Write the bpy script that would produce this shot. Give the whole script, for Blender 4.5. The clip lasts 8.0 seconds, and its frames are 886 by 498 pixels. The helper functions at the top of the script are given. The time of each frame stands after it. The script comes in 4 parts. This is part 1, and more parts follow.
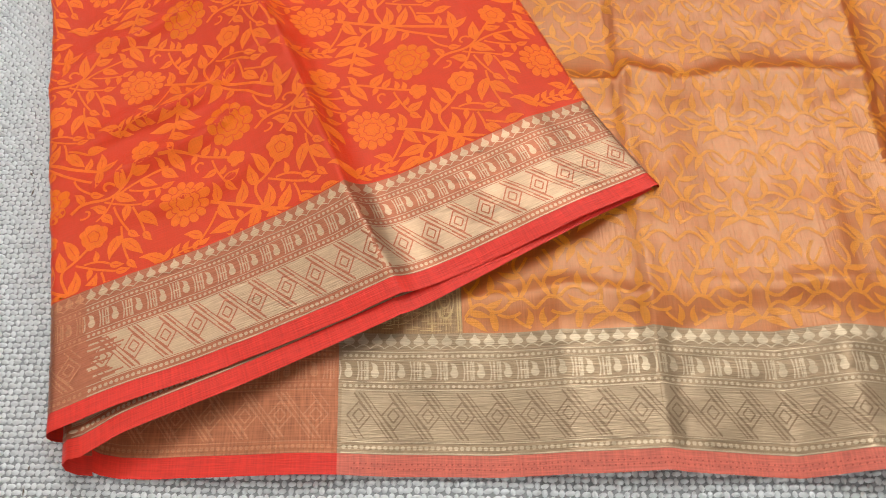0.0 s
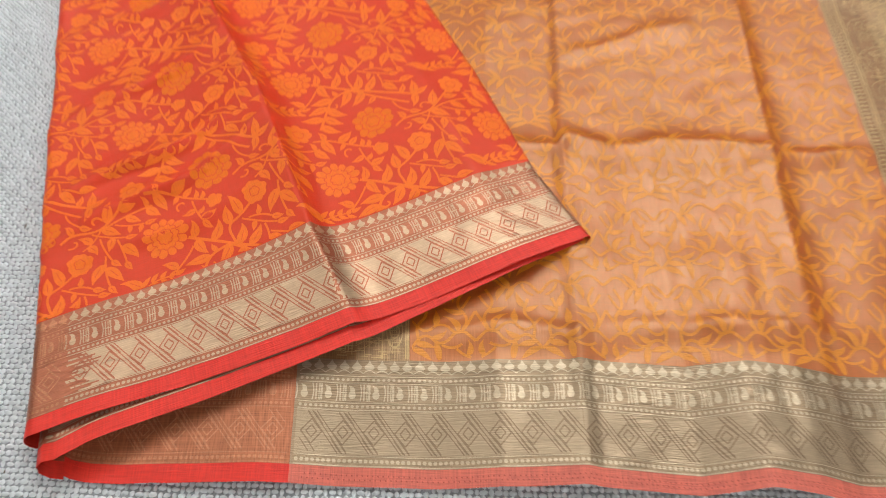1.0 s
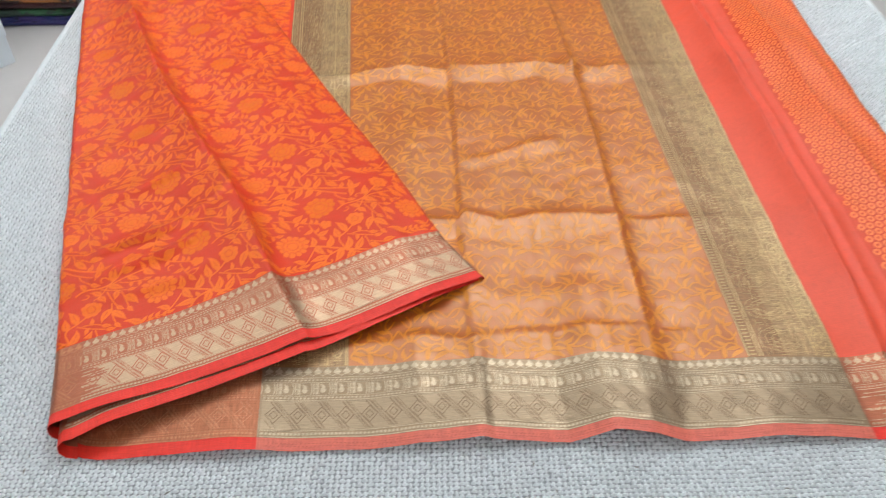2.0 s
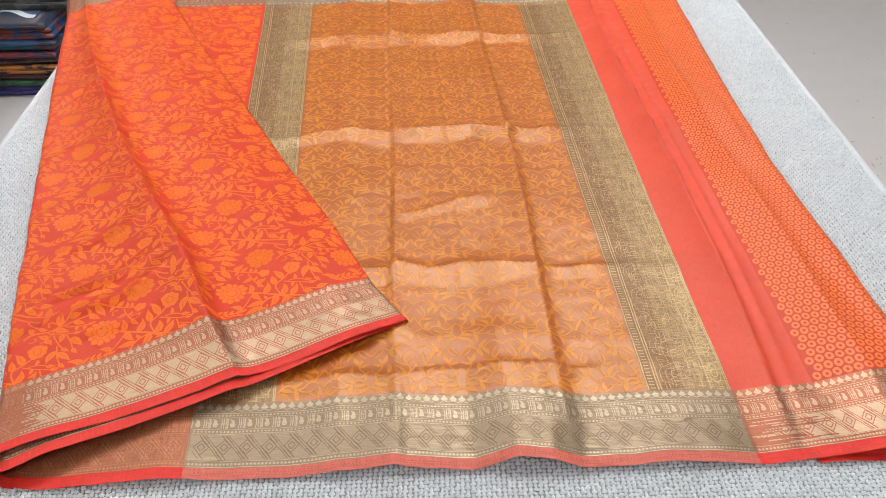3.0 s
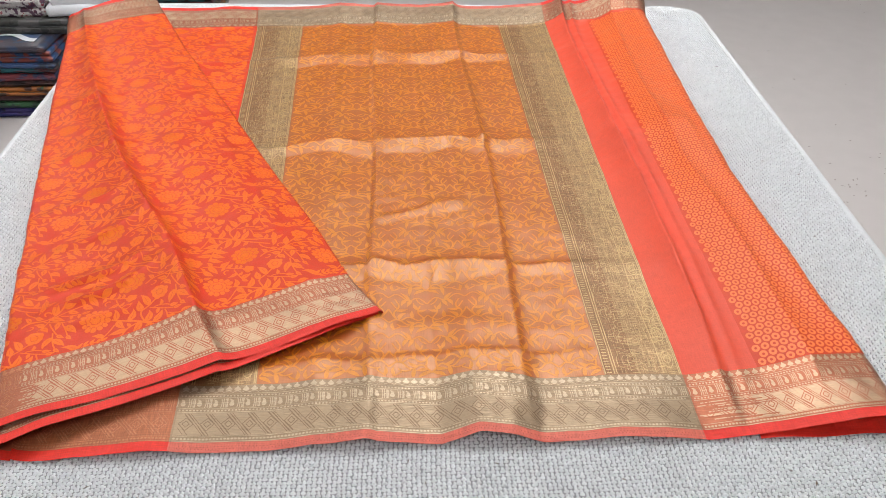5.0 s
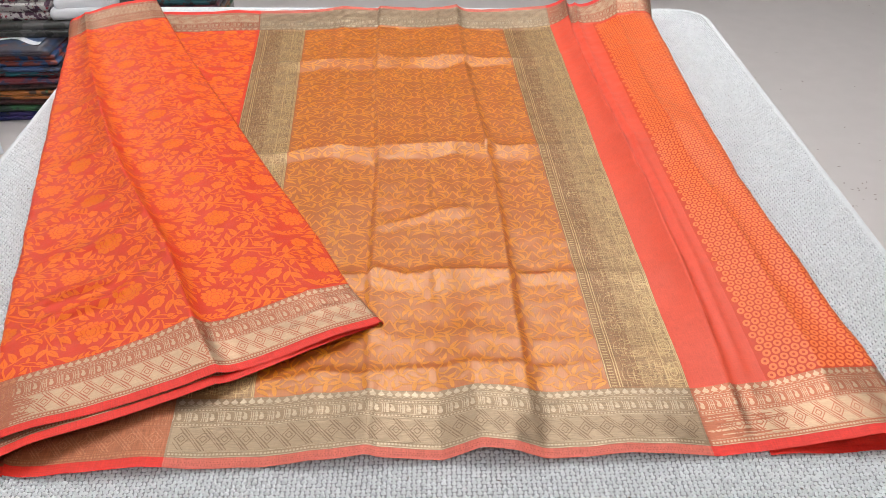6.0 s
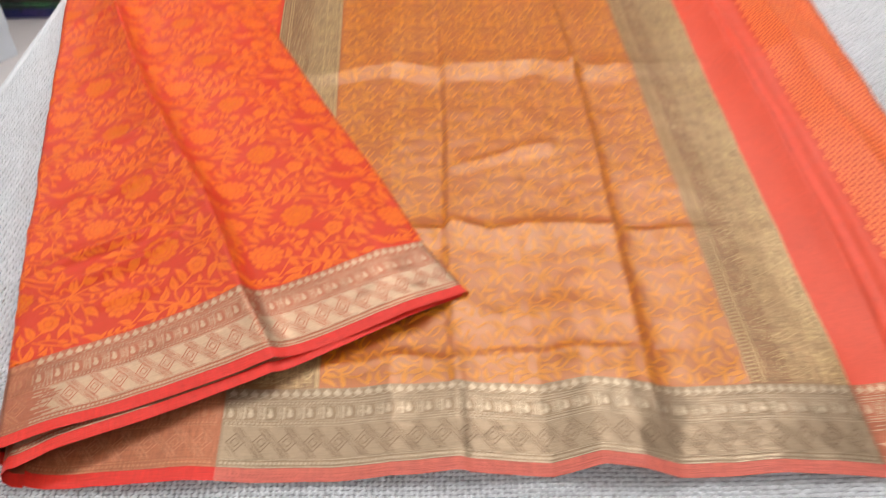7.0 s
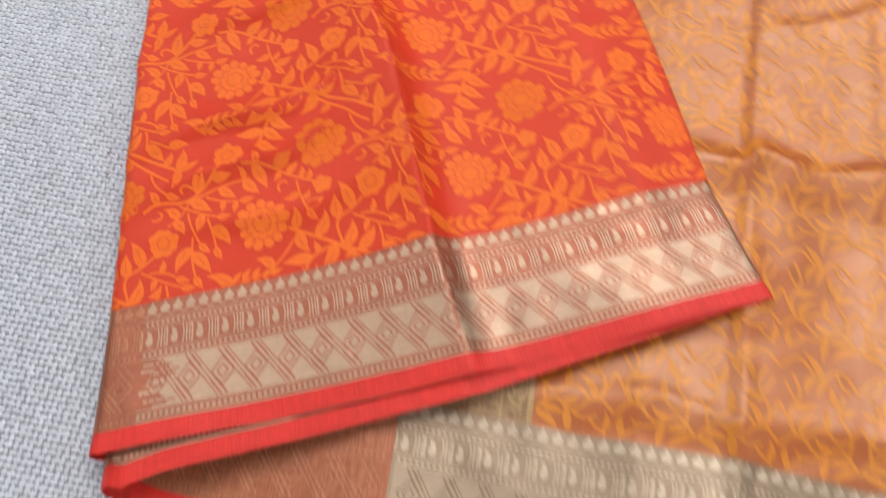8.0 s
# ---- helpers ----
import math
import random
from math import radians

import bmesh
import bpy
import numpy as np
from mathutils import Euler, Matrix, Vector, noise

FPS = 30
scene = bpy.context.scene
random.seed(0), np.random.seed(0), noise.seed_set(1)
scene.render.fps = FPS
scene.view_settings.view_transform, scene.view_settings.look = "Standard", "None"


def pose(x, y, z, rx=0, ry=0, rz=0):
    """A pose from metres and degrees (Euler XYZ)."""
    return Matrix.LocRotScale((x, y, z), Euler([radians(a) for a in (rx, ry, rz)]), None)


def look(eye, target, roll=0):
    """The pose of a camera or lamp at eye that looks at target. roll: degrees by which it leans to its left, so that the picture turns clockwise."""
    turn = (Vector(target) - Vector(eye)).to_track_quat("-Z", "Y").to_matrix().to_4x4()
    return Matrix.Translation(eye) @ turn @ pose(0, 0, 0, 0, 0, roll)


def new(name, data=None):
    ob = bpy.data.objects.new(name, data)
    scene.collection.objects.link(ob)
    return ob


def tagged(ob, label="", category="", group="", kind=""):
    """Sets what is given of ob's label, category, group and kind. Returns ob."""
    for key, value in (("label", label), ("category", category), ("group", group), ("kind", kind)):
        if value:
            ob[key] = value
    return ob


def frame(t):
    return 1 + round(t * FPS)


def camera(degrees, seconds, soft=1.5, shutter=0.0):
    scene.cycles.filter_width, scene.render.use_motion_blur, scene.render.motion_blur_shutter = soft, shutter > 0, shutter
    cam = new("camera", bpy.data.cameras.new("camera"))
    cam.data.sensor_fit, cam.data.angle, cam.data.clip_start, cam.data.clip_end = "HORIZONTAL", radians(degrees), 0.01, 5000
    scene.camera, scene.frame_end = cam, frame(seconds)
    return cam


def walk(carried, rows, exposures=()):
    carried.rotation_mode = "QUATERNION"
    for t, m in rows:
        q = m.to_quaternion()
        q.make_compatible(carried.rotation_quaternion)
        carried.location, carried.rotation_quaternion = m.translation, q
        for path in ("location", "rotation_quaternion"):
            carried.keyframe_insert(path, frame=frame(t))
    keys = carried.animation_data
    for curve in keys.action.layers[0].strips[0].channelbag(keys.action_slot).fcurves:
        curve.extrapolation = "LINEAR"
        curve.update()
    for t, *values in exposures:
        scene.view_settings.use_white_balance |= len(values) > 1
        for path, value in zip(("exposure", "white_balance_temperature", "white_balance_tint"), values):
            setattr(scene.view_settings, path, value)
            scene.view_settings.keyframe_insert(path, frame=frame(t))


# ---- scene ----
cam = camera(57.8, 8.0, soft=0.9, shutter=0.45)
PATH = [
    (0, (0.092, -0.104, 0.447), (-0.054, 0.878, -1.289), -8.0),
    (0.5, (0.106, -0.096, 0.448), (-0.036, 0.879, -1.293), -6.3),
    (1, (0.115, -0.155, 0.483), (0.018, 0.989, -1.154), -3.0),
    (1.5, (0.121, -0.298, 0.518), (0.096, 1.089, -0.922), -1.3),
    (2, (0.142, -0.369, 0.545), (0.173, 1.126, -0.784), -0.6),
    (2.2, (0.164, -0.382, 0.552), (0.204, 1.142, -0.742), -0.7),
    (3.3, (0.209, -0.448, 0.573), (0.273, 1.162, -0.612), -0.2),
    (3.5, (0.209, -0.46, 0.576), (0.277, 1.156, -0.601), -0.0),
    (4, (0.218, -0.489, 0.575), (0.29, 1.144, -0.577), 0.0),
    (4.5, (0.225, -0.499, 0.574), (0.297, 1.138, -0.572), 0.0),
    (6, (0.236, -0.479, 0.571), (0.288, 1.162, -0.571), -0.4),
    (6.5, (0.228, -0.429, 0.551), (0.27, 1.165, -0.656), -0.4),
    (7, (0.173, -0.32, 0.524), (0.166, 1.164, -0.817), -1.1),
    (7.5, (0.114, -0.182, 0.472), (-0.025, 0.918, -1.193), -4.7),
    (8, (0.059, -0.012, 0.455), (-0.19, 0.781, -1.364), -6.0),
]
walk(cam, [(t, look(eye, target, roll)) for t, eye, target, roll in PATH],
     exposures=[(0.0, -0.2, 6350, 8), (0.8, -0.2, 6250, 7), (1.5, -0.12, 5800, 4), (2.1, -0.1, 5800, 4), (3.3, -0.04, 6100, 10), (6.2, -0.04, 6150, 11.5), (7.1, -0.1, 6250, 13), (8.0, -0.17, 5850, 13)])

# ---- world and lamps ----
world = bpy.data.worlds.new("world")
scene.world = world
world.use_nodes = True
world.node_tree.nodes["Background"].inputs[0].default_value = (0.8, 0.9, 1.0, 1)
world.node_tree.nodes["Background"].inputs[1].default_value = 0.05
FLOOR, CEILING = -0.76, 2.05
# long panels: centre x, y, half width, half depth
# none is in view: six follow sheen and shading, the last three are added fill
LAMPS = [(-1.75, 0.9, 0.6, 0.35), (0.55, 1.15, 0.55, 0.60), (-0.80, 1.45, 0.42, 0.36), (1.20, 2.26, 0.42, 0.42), (0.15, 2.20, 0.36, 0.30), (-1.75, 3.2, 0.6, 0.35), (0.3, -1.45, 0.8, 0.4), (2.75, 0.5, 0.3, 0.6), (2.5, 3.5, 0.5, 0.3)]
LAMP_POWER = 5.95


# ---- materials ----
def material(name, colour, rough=0.6, metal=0.0, spec=0.5, sheen=0.0, vary=0.12, scale=60.0, threads=None,
             bump=0.0, stain_crumple=0.0, uv=False, random_tint=0.0, coat=0.0, tint=(1, 1, 1), ior=1.5):
    """A procedural surface: grain at two scales, and yarn lines along and across when threads is given (yarns a metre)."""
    m = bpy.data.materials.new(name)
    m.use_nodes = True
    nt = m.node_tree
    b = nt.nodes["Principled BSDF"]

    def node(kind, **inputs):
        n = nt.nodes.new(kind)
        for key, value in inputs.items():
            n.inputs[key].default_value = value
        return n

    def mix(fac, a, c):
        n = nt.nodes.new("ShaderNodeMix")
        n.data_type = "RGBA"
        n.inputs[0].default_value = 0.5
        nt.links.new(fac, n.inputs[0])
        for slot, value in ((6, a), (7, c)):
            if isinstance(value, tuple):
                n.inputs[slot].default_value = (*value, 1)
            else:
                nt.links.new(value, n.inputs[slot])
        return n.outputs[2]

    coord = nt.nodes.new("ShaderNodeTexCoord").outputs["UV" if uv else "Object"]
    dark = tuple(c * (1 - vary) for c in colour)
    pale = tuple(min(1.0, c * (1 + vary)) for c in colour)
    fine = node("ShaderNodeTexNoise", Scale=scale, Detail=4.0)
    nt.links.new(coord, fine.inputs["Vector"])
    col = mix(fine.outputs["Fac"], dark, pale)
    height = fine.outputs["Fac"]
    if threads:
        for k, (fx, fy) in enumerate(threads):
            mp = nt.nodes.new("ShaderNodeMapping")
            mp.inputs["Scale"].default_value = (fx, fy, 1)
            nt.links.new(coord, mp.inputs["Vector"])
            yarn = node("ShaderNodeTexNoise", Scale=1.0, Detail=2.0)
            nt.links.new(mp.outputs[0], yarn.inputs["Vector"])
            ramp = nt.nodes.new("ShaderNodeMapRange")
            ramp.inputs[1].default_value, ramp.inputs[2].default_value = 0.35, 0.65
            ramp.inputs[3].default_value, ramp.inputs[4].default_value = 0.0, 0.55
            nt.links.new(yarn.outputs["Fac"], ramp.inputs[0])
            col = mix(ramp.outputs[0], col, tuple(c * (1 - 1.9 * vary) for c in colour) if k % 2 == 0 else pale)
            height = yarn.outputs["Fac"]
    if stain_crumple:
        big = node("ShaderNodeTexNoise", Scale=scale * 0.06, Detail=3.0)
        nt.links.new(coord, big.inputs["Vector"])
        ramp = nt.nodes.new("ShaderNodeMapRange")
        ramp.inputs[1].default_value, ramp.inputs[2].default_value = 0.45, 0.75
        ramp.inputs[3].default_value, ramp.inputs[4].default_value = 0.0, stain_crumple
        nt.links.new(big.outputs["Fac"], ramp.inputs[0])
        col = mix(ramp.outputs[0], col, tuple(c * 0.6 for c in colour))
    if random_tint:
        info = nt.nodes.new("ShaderNodeNewGeometry")
        ramp = nt.nodes.new("ShaderNodeMapRange")
        ramp.inputs[3].default_value, ramp.inputs[4].default_value = 0.0, random_tint
        nt.links.new(info.outputs["Random Per Island"], ramp.inputs[0])
        col = mix(ramp.outputs[0], col, tuple(c * 0.45 for c in colour))
    nt.links.new(col, b.inputs["Base Color"])
    b.inputs["Roughness"].default_value = rough
    b.inputs["Metallic"].default_value = metal
    b.inputs["Specular IOR Level"].default_value = spec
    b.inputs["IOR"].default_value = ior
    b.inputs["Sheen Weight"].default_value = sheen
    b.inputs["Specular Tint"].default_value = (*tint, 1)
    b.inputs["Coat Weight"].default_value = coat
    b.inputs["Coat Roughness"].default_value = 0.12
    if bump:
        bp = node("ShaderNodeBump", Strength=bump, Distance=0.0006)
        nt.links.new(height, bp.inputs["Height"])
        nt.links.new(bp.outputs[0], b.inputs["Normal"])
    return m


WEAVE = ((1800, 60), (60, 1800))
M = dict(
    coral=material("coral_silk", (0.70, 0.043, 0.014), 0.40, 0, 0.62, 0.0, 0.10, 160, WEAVE, 0.3, 0.14, True, tint=(1.0, 0.48, 0.32)),
    motif_orange=material("orange_satin_weave", (0.92, 0.180, 0.022), 0.42, 0, 0.25, 0.0, 0.12, 160, WEAVE, 0.3, 0.14, True, tint=(1.0, 0.6, 0.4)),
    motif_ochre=material("ochre_satin_weave", (0.84, 0.172, 0.013), 0.42, 0, 0.12, 0.0, 0.12, 160, WEAVE, 0.3, 0.1, True),
    selvedge=material("red_selvedge", (0.76, 0.038, 0.022), 0.48, 0, 0.3, 0.0, 0.18, 200, ((900, 40), (60, 1200)), 0.6, 0.15, True),
    selvedge_pale=material("faded_rose_selvedge", (0.66, 0.155, 0.105), 0.5, 0, 0.3, 0.0, 0.26, 200, ((900, 30), (60, 1200)), 0.6, 0.15, True),
    motif_vein=material("vein_weave", (0.78, 0.078, 0.022), 0.42, 0, 0.2, 0.0, 0.1, 160, WEAVE, 0.3, 0, True),
    selvedge_dark=material("rose_edge_stitch", (0.42, 0.075, 0.05), 0.6, 0, 0.3, 0.0, 0.1, 60, None, 0, 0, True),
    copper=material("copper_zari_ground", (0.46, 0.15, 0.075), 0.34, 0.6, 0.5, 0.0, 0.18, 300, ((70, 1300),), 0.7, 0, True),
    copper_dull=material("dull_copper_wrong_side", (0.44, 0.145, 0.06), 0.5, 0.3, 0.5, 0.0, 0.34, 260, ((24, 1100), (900, 60)), 0.6, 0.2, True),
    copper_thread=material("faint_copper_thread", (0.52, 0.21, 0.10), 0.45, 0.45, 0.5, 0.0, 0.30, 260, ((24, 1100), (900, 60)), 0.6, 0, True),
    gold=material("gold_zari", (0.58, 0.385, 0.24), 0.31, 0.60, 0.5, 0.0, 0.15, 300, ((70, 1300),), 0.7, 0, True),
    # the tissue's broad darker patches put the shade of crumples into its colour
    tissue=material("sheer_bronze_tissue", (0.445, 0.089, 0.009), 0.37, 0.0, 1.0, 0.0, 0.14, 220, ((60, 700), (700, 50)), 0.3, 0.30, True, tint=(1.0, 0.74, 0.46), ior=1.72),
    motif_mustard=material("mustard_weave", (0.71, 0.250, 0.020), 0.40, 0.0, 0.8, 0.0, 0.14, 220, WEAVE, 0.3, 0.2, True, tint=(1.0, 0.78, 0.56)),
    zari_pale=material("pale_gold_zari", (0.37, 0.255, 0.15), 0.30, 0.60, 0.6, 0.0, 0.20, 300, ((70, 1300),), 0.9, 0.2, True),
    zari_olive=material("cream_zari_thread", (0.58, 0.45, 0.295), 0.30, 0.50, 0.6, 0.0, 0.20, 300, ((70, 1300),), 0.6, 0, True),
    zari_line=material("olive_zari_line", (0.28, 0.185, 0.105), 0.38, 0.45, 0.5, 0.0, 0.2, 300, ((70, 1300),), 0.6, 0, True),
    zari_fill=material("champagne_zari", (0.43, 0.31, 0.19), 0.30, 0.55, 0.6, 0.0, 0.15, 300, ((70, 1300),), 0.9, 0.15, True),
    zari_band=material("tan_zari_band", (0.31, 0.155, 0.060), 0.44, 0.25, 0.6, 0.0, 0.42, 260, ((40, 600), (1100, 24)), 0.8, 0.15, True),
    zari_ornate=material("gold_flecked_zari_band", (0.38, 0.222, 0.098), 0.42, 0.3, 0.6, 0.0, 0.42, 260, ((40, 500), (900, 24)), 0.8, 0.15, True),
    zari_yellow=material("yellow_zari_thread", (0.58, 0.395, 0.175), 0.40, 0.3, 0.5, 0.0, 0.3, 260, None, 0.3, 0, True),
    plain_coral=material("plain_coral_silk", (0.76, 0.092, 0.042), 0.46, 0, 0.3, 0.0, 0.10, 160, ((90, 1100), (1100, 90)), 0.4, 0.18, True),
    ring_ground=material("ring_field_silk", (0.66, 0.055, 0.010), 0.42, 0, 0.3, 0.0, 0.12, 50, WEAVE, 0.25, 0.1, True),
    motif_ring=material("ring_weave", (0.91, 0.205, 0.048), 0.40, 0, 0.3, 0.0, 0.1, 120, WEAVE, 0.2, 0, True),
    yarn=material("undyed_cotton_yarn", (0.79, 0.805, 0.81), 0.9, 0, 0.2, 0.0, 0.12, 500, None, 0.6, 0.12, False, 0.26),
    hem=material("cotton_hem", (0.66, 0.675, 0.68), 0.9, 0, 0.2, 0.0, 0.12, 300, None, 0.6, 0.15),
    # much darker than the yarn: shade between yarns is put into this colour
    cover=material("cotton_ground_gap_shade", (0.31, 0.315, 0.32), 0.95, 0, 0.2, 0.0, 0.2, 400, None, 0.6, 0.15),
    scuff=material("scuff_dirt", (0.42, 0.37, 0.34), 0.9, 0, 0.2, 0.0, 0.3, 90),
    fleck=material("brown_lint", (0.16, 0.12, 0.09), 0.9, 0, 0.2, 0.0, 0.3, 200),
    wood=material("table_wood", (0.24, 0.15, 0.09), 0.5, 0, 0.4, 0, 0.2, 30, None, 0.1),
    floor=material("greige_floor", (0.62, 0.575, 0.55), 0.55, 0, 0.4, 0, 0.05, 12, None, 0.05, 0.10),
    wall=material("painted_wall", (0.40, 0.395, 0.39), 0.85, 0, 0.3, 0, 0.04, 20, None, 0.1, 0.05),
    ceiling=material("ceiling_paint", (0.62, 0.62, 0.61), 0.9, 0, 0.3, 0, 0.03, 20, None, 0.1),
    dark=material("dark_grey_surface", (0.14, 0.14, 0.145), 0.5, 0, 0.4, 0, 0.2, 20),
    plastic=material("white_plastic", (0.72, 0.76, 0.80), 0.4, 0, 0.5, 0, 0.04, 30),
    metal=material("lamp_frame_metal", (0.7, 0.7, 0.7), 0.4, 0.6, 0.5, 0, 0.05, 30),
    paper=material("white_cloth", (0.80, 0.81, 0.84), 0.8, 0, 0.3, 0.2, 0.06, 20, None, 0.2),
)
glow = bpy.data.materials.new("lamp_diffuser")
glow.use_nodes = True
glow.node_tree.nodes["Principled BSDF"].inputs["Emission Color"].default_value = (1.0, 0.97, 0.93, 1)
glow.node_tree.nodes["Principled BSDF"].inputs["Emission Strength"].default_value = LAMP_POWER


# ---- mesh helpers ----
def mesh_object(name, verts, faces, mat, parent=None, label="", uvs=None, smooth=True):
    me = bpy.data.meshes.new(name)
    verts = np.asarray(verts, dtype=np.float32)
    if isinstance(faces, np.ndarray):
        n, k = faces.shape
        me.vertices.add(len(verts))
        me.vertices.foreach_set("co", verts.ravel())
        me.loops.add(n * k)
        me.loops.foreach_set("vertex_index", faces.astype(np.int32).ravel())
        me.polygons.add(n)
        me.polygons.foreach_set("loop_start", np.arange(0, n * k, k, dtype=np.int32))
        me.update(calc_edges=True)
        loops = faces.ravel()
    else:
        me.from_pydata([tuple(map(float, v)) for v in verts], [], faces)
        loops = np.array([i for f in faces for i in f])
    if uvs is not None:
        layer = me.uv_layers.new(name="fabric")
        layer.data.foreach_set("uv", np.asarray(uvs, dtype=np.float32)[loops].ravel())
    me.polygons.foreach_set("use_smooth", [smooth] * len(me.polygons))
    me.validate()
    me.materials.append(mat)
    ob = new(name, me)
    if parent:
        ob.parent = parent
    if label:
        tagged(ob, label)
    return ob


def part(name, bm, mat, parent, label="", smooth=False):
    """Links a bmesh as one mesh object under a thing or a part."""
    me = bpy.data.meshes.new(name)
    bm.to_mesh(me)
    bm.free()
    me.materials.append(mat)
    for p in me.polygons:
        p.use_smooth = smooth
    ob = new(name, me)
    ob.parent = parent
    if label:
        tagged(ob, label)
    return ob


def box(x0, x1, y0, y1, z0, z1, bevel=0.0, segments=2):
    bm = bmesh.new()
    bmesh.ops.create_cube(bm, size=1, matrix=Matrix.Translation(((x0 + x1) / 2, (y0 + y1) / 2, (z0 + z1) / 2))
                          @ Matrix.Diagonal((x1 - x0, y1 - y0, z1 - z0, 1)))
    if bevel:
        bmesh.ops.bevel(bm, geom=bm.edges[:], offset=bevel, segments=segments, affect="EDGES", profile=0.5)
    return bm


def thing(name, label, category, kind="", at=(0, 0, 0)):
    ob = new(name)
    ob.location = at
    return tagged(ob, label, category, kind=kind)


# ---- the room ----
X0, X1, Y0, Y1 = -2.6, 3.4, -2.6, 4.6
# walls and ceiling are unseen, greyed to hold down bounce and reflections
for name, dims, mat in (
        ("floor", (X0 - 0.15, X1 + 0.15, Y0 - 0.15, Y1 + 0.15, FLOOR - 0.12, FLOOR), M["floor"]),
        ("ceiling", (X0 - 0.15, X1 + 0.15, Y0 - 0.15, Y1 + 0.15, CEILING, CEILING + 0.12), M["ceiling"]),
        ("wall_west", (X0 - 0.15, X0, Y0, Y1, FLOOR, CEILING), M["wall"]),
        ("wall_east", (X1, X1 + 0.15, Y0, Y1, FLOOR, CEILING), M["wall"]),
        ("wall_south", (X0 - 0.15, X1 + 0.15, Y0 - 0.15, Y0, FLOOR, CEILING), M["wall"]),
        ("wall_north", (X0 - 0.15, X1 + 0.15, Y1, Y1 + 0.15, FLOOR, CEILING), M["wall"])):
    ob = part(name, box(*dims), mat, None)
    tagged(ob, {"floor": "smooth pale greige floor around the table", "ceiling": "pale ceiling, unseen, added to close the room and hold the panels"}.get(name, "plain grey wall, unseen, added to close the room"),
           name.split("_")[0], kind="structure")
for x, y, hw, hd in LAMPS:
    lamp = thing("unseen_ceiling_light", "long white lit ceiling panel, unseen, set for sheen and fill", "ceiling light", at=(x, y, CEILING))
    lamp["group"] = "ceiling lights"
    bm = box(-hw - 0.02, hw + 0.02, -hd - 0.02, hd + 0.02, -0.03, 0.0)
    bmesh.ops.delete(bm, geom=[f for f in bm.faces if f.normal.z < -0.5], context="FACES")
    part("frame", bm, M["metal"], lamp)
    part("diffuser", box(-hw, hw, -hd, hd, -0.028, -0.018), glow, lamp)

# ---- the table with its woven cover ----
TABLE = [(-0.365, -0.25), (0.783, -0.25), (0.859, 1.235), (-0.42, 1.315)]


def rounded_outline(corners, r, steps=8):
    out = []
    n = len(corners)
    for i in range(n):
        p, a, b = (Vector(corners[k % n]) for k in (i, i - 1, i + 1))
        da, db = (a - p).normalized(), (b - p).normalized()
        half = da.angle(db) / 2
        c = p + (da + db).normalized() * (r / math.sin(half))
        s, e = p + da * (r / math.tan(half)) - c, p + db * (r / math.tan(half)) - c
        for k in range(steps + 1):
            out.append(c + s.lerp(e, k / steps).normalized() * r)
    return out


table = thing("table", "table with rounded corners under a woven cotton cover", "table", at=(0.2, 0.5, FLOOR))
back = Matrix.Translation((-0.2, -0.5, -FLOOR))


def slab(outline_of, levels):
    """A slab from rings: each level is (inset, z); closed at top and bottom."""
    bm = bmesh.new()
    rings = []
    for inset, z in levels:
        rings.append([bm.verts.new((p.x, p.y, z)) for p in outline_of(inset)])
    for a, b in zip(rings, rings[1:]):
        for i in range(len(a)):
            bm.faces.new((a[i], a[(i + 1) % len(a)], b[(i + 1) % len(b)], b[i]))
    bm.faces.new(list(reversed(rings[0])))
    bm.faces.new(rings[-1])
    return bm


def inset_outline(d):
    cx, cy = 0.2, 0.5
    pts = [(x - math.copysign(d, x - cx), y - math.copysign(d, y - cy)) for x, y in TABLE]
    return rounded_outline(pts, 0.07)


bm = slab(inset_outline, [(0.02, -0.07), (0.02, -0.041)])
bm.transform(back)
part("tabletop", bm, M["wood"], table)
for x, y in ((-0.28, -0.15), (0.66, -0.15), (0.74, 1.12), (-0.32, 1.18)):
    bm = box(x - 0.03, x + 0.03, y - 0.03, y + 0.03, FLOOR, -0.07, 0.004)
    bm.transform(back)
    part("leg", bm, M["wood"], table)

cover = thing("table_cover", "off-white chunky woven cotton cover on the table", "table cover")
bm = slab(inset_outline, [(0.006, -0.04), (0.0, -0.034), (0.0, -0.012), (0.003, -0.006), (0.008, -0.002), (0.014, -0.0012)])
part("pad", bm, M["cover"], cover, "thick padded cotton ground, darkened as shade between the yarns", smooth=False)

bm = slab(inset_outline, [(0.004, -0.040), (-0.0015, -0.034), (-0.0015, -0.010), (0.0005, -0.003), (0.004, 0.0005), (0.009, 0.0010), (0.012, -0.0004)])
bm.faces.ensure_lookup_table()
bmesh.ops.delete(bm, geom=[f for f in bm.faces if len(f.verts) > 4], context="FACES")
part("hem", bm, M["hem"], cover, "smooth folded hem of the cotton cover", smooth=True)


def inside_table(x, y, d):
    ok = np.ones_like(x, dtype=bool)
    for (ax, ay), (bx, by) in zip(TABLE, TABLE[1:] + TABLE[:1]):
        n = math.hypot(bx - ax, by - ay)
        ok &= ((bx - ax) * (y - ay) - (by - ay) * (x - ax)) / n > d
    for ax, ay in TABLE[2:]:
        cx, cy = ax - math.copysign(0.07, ax - 0.2), ay - 0.07
        corner = (np.sign(x - cx) == math.copysign(1, ax - 0.2)) & (y > cy)
        ok &= ~(corner & (np.hypot(x - cx, y - cy) > 0.07 - d))
    return ok


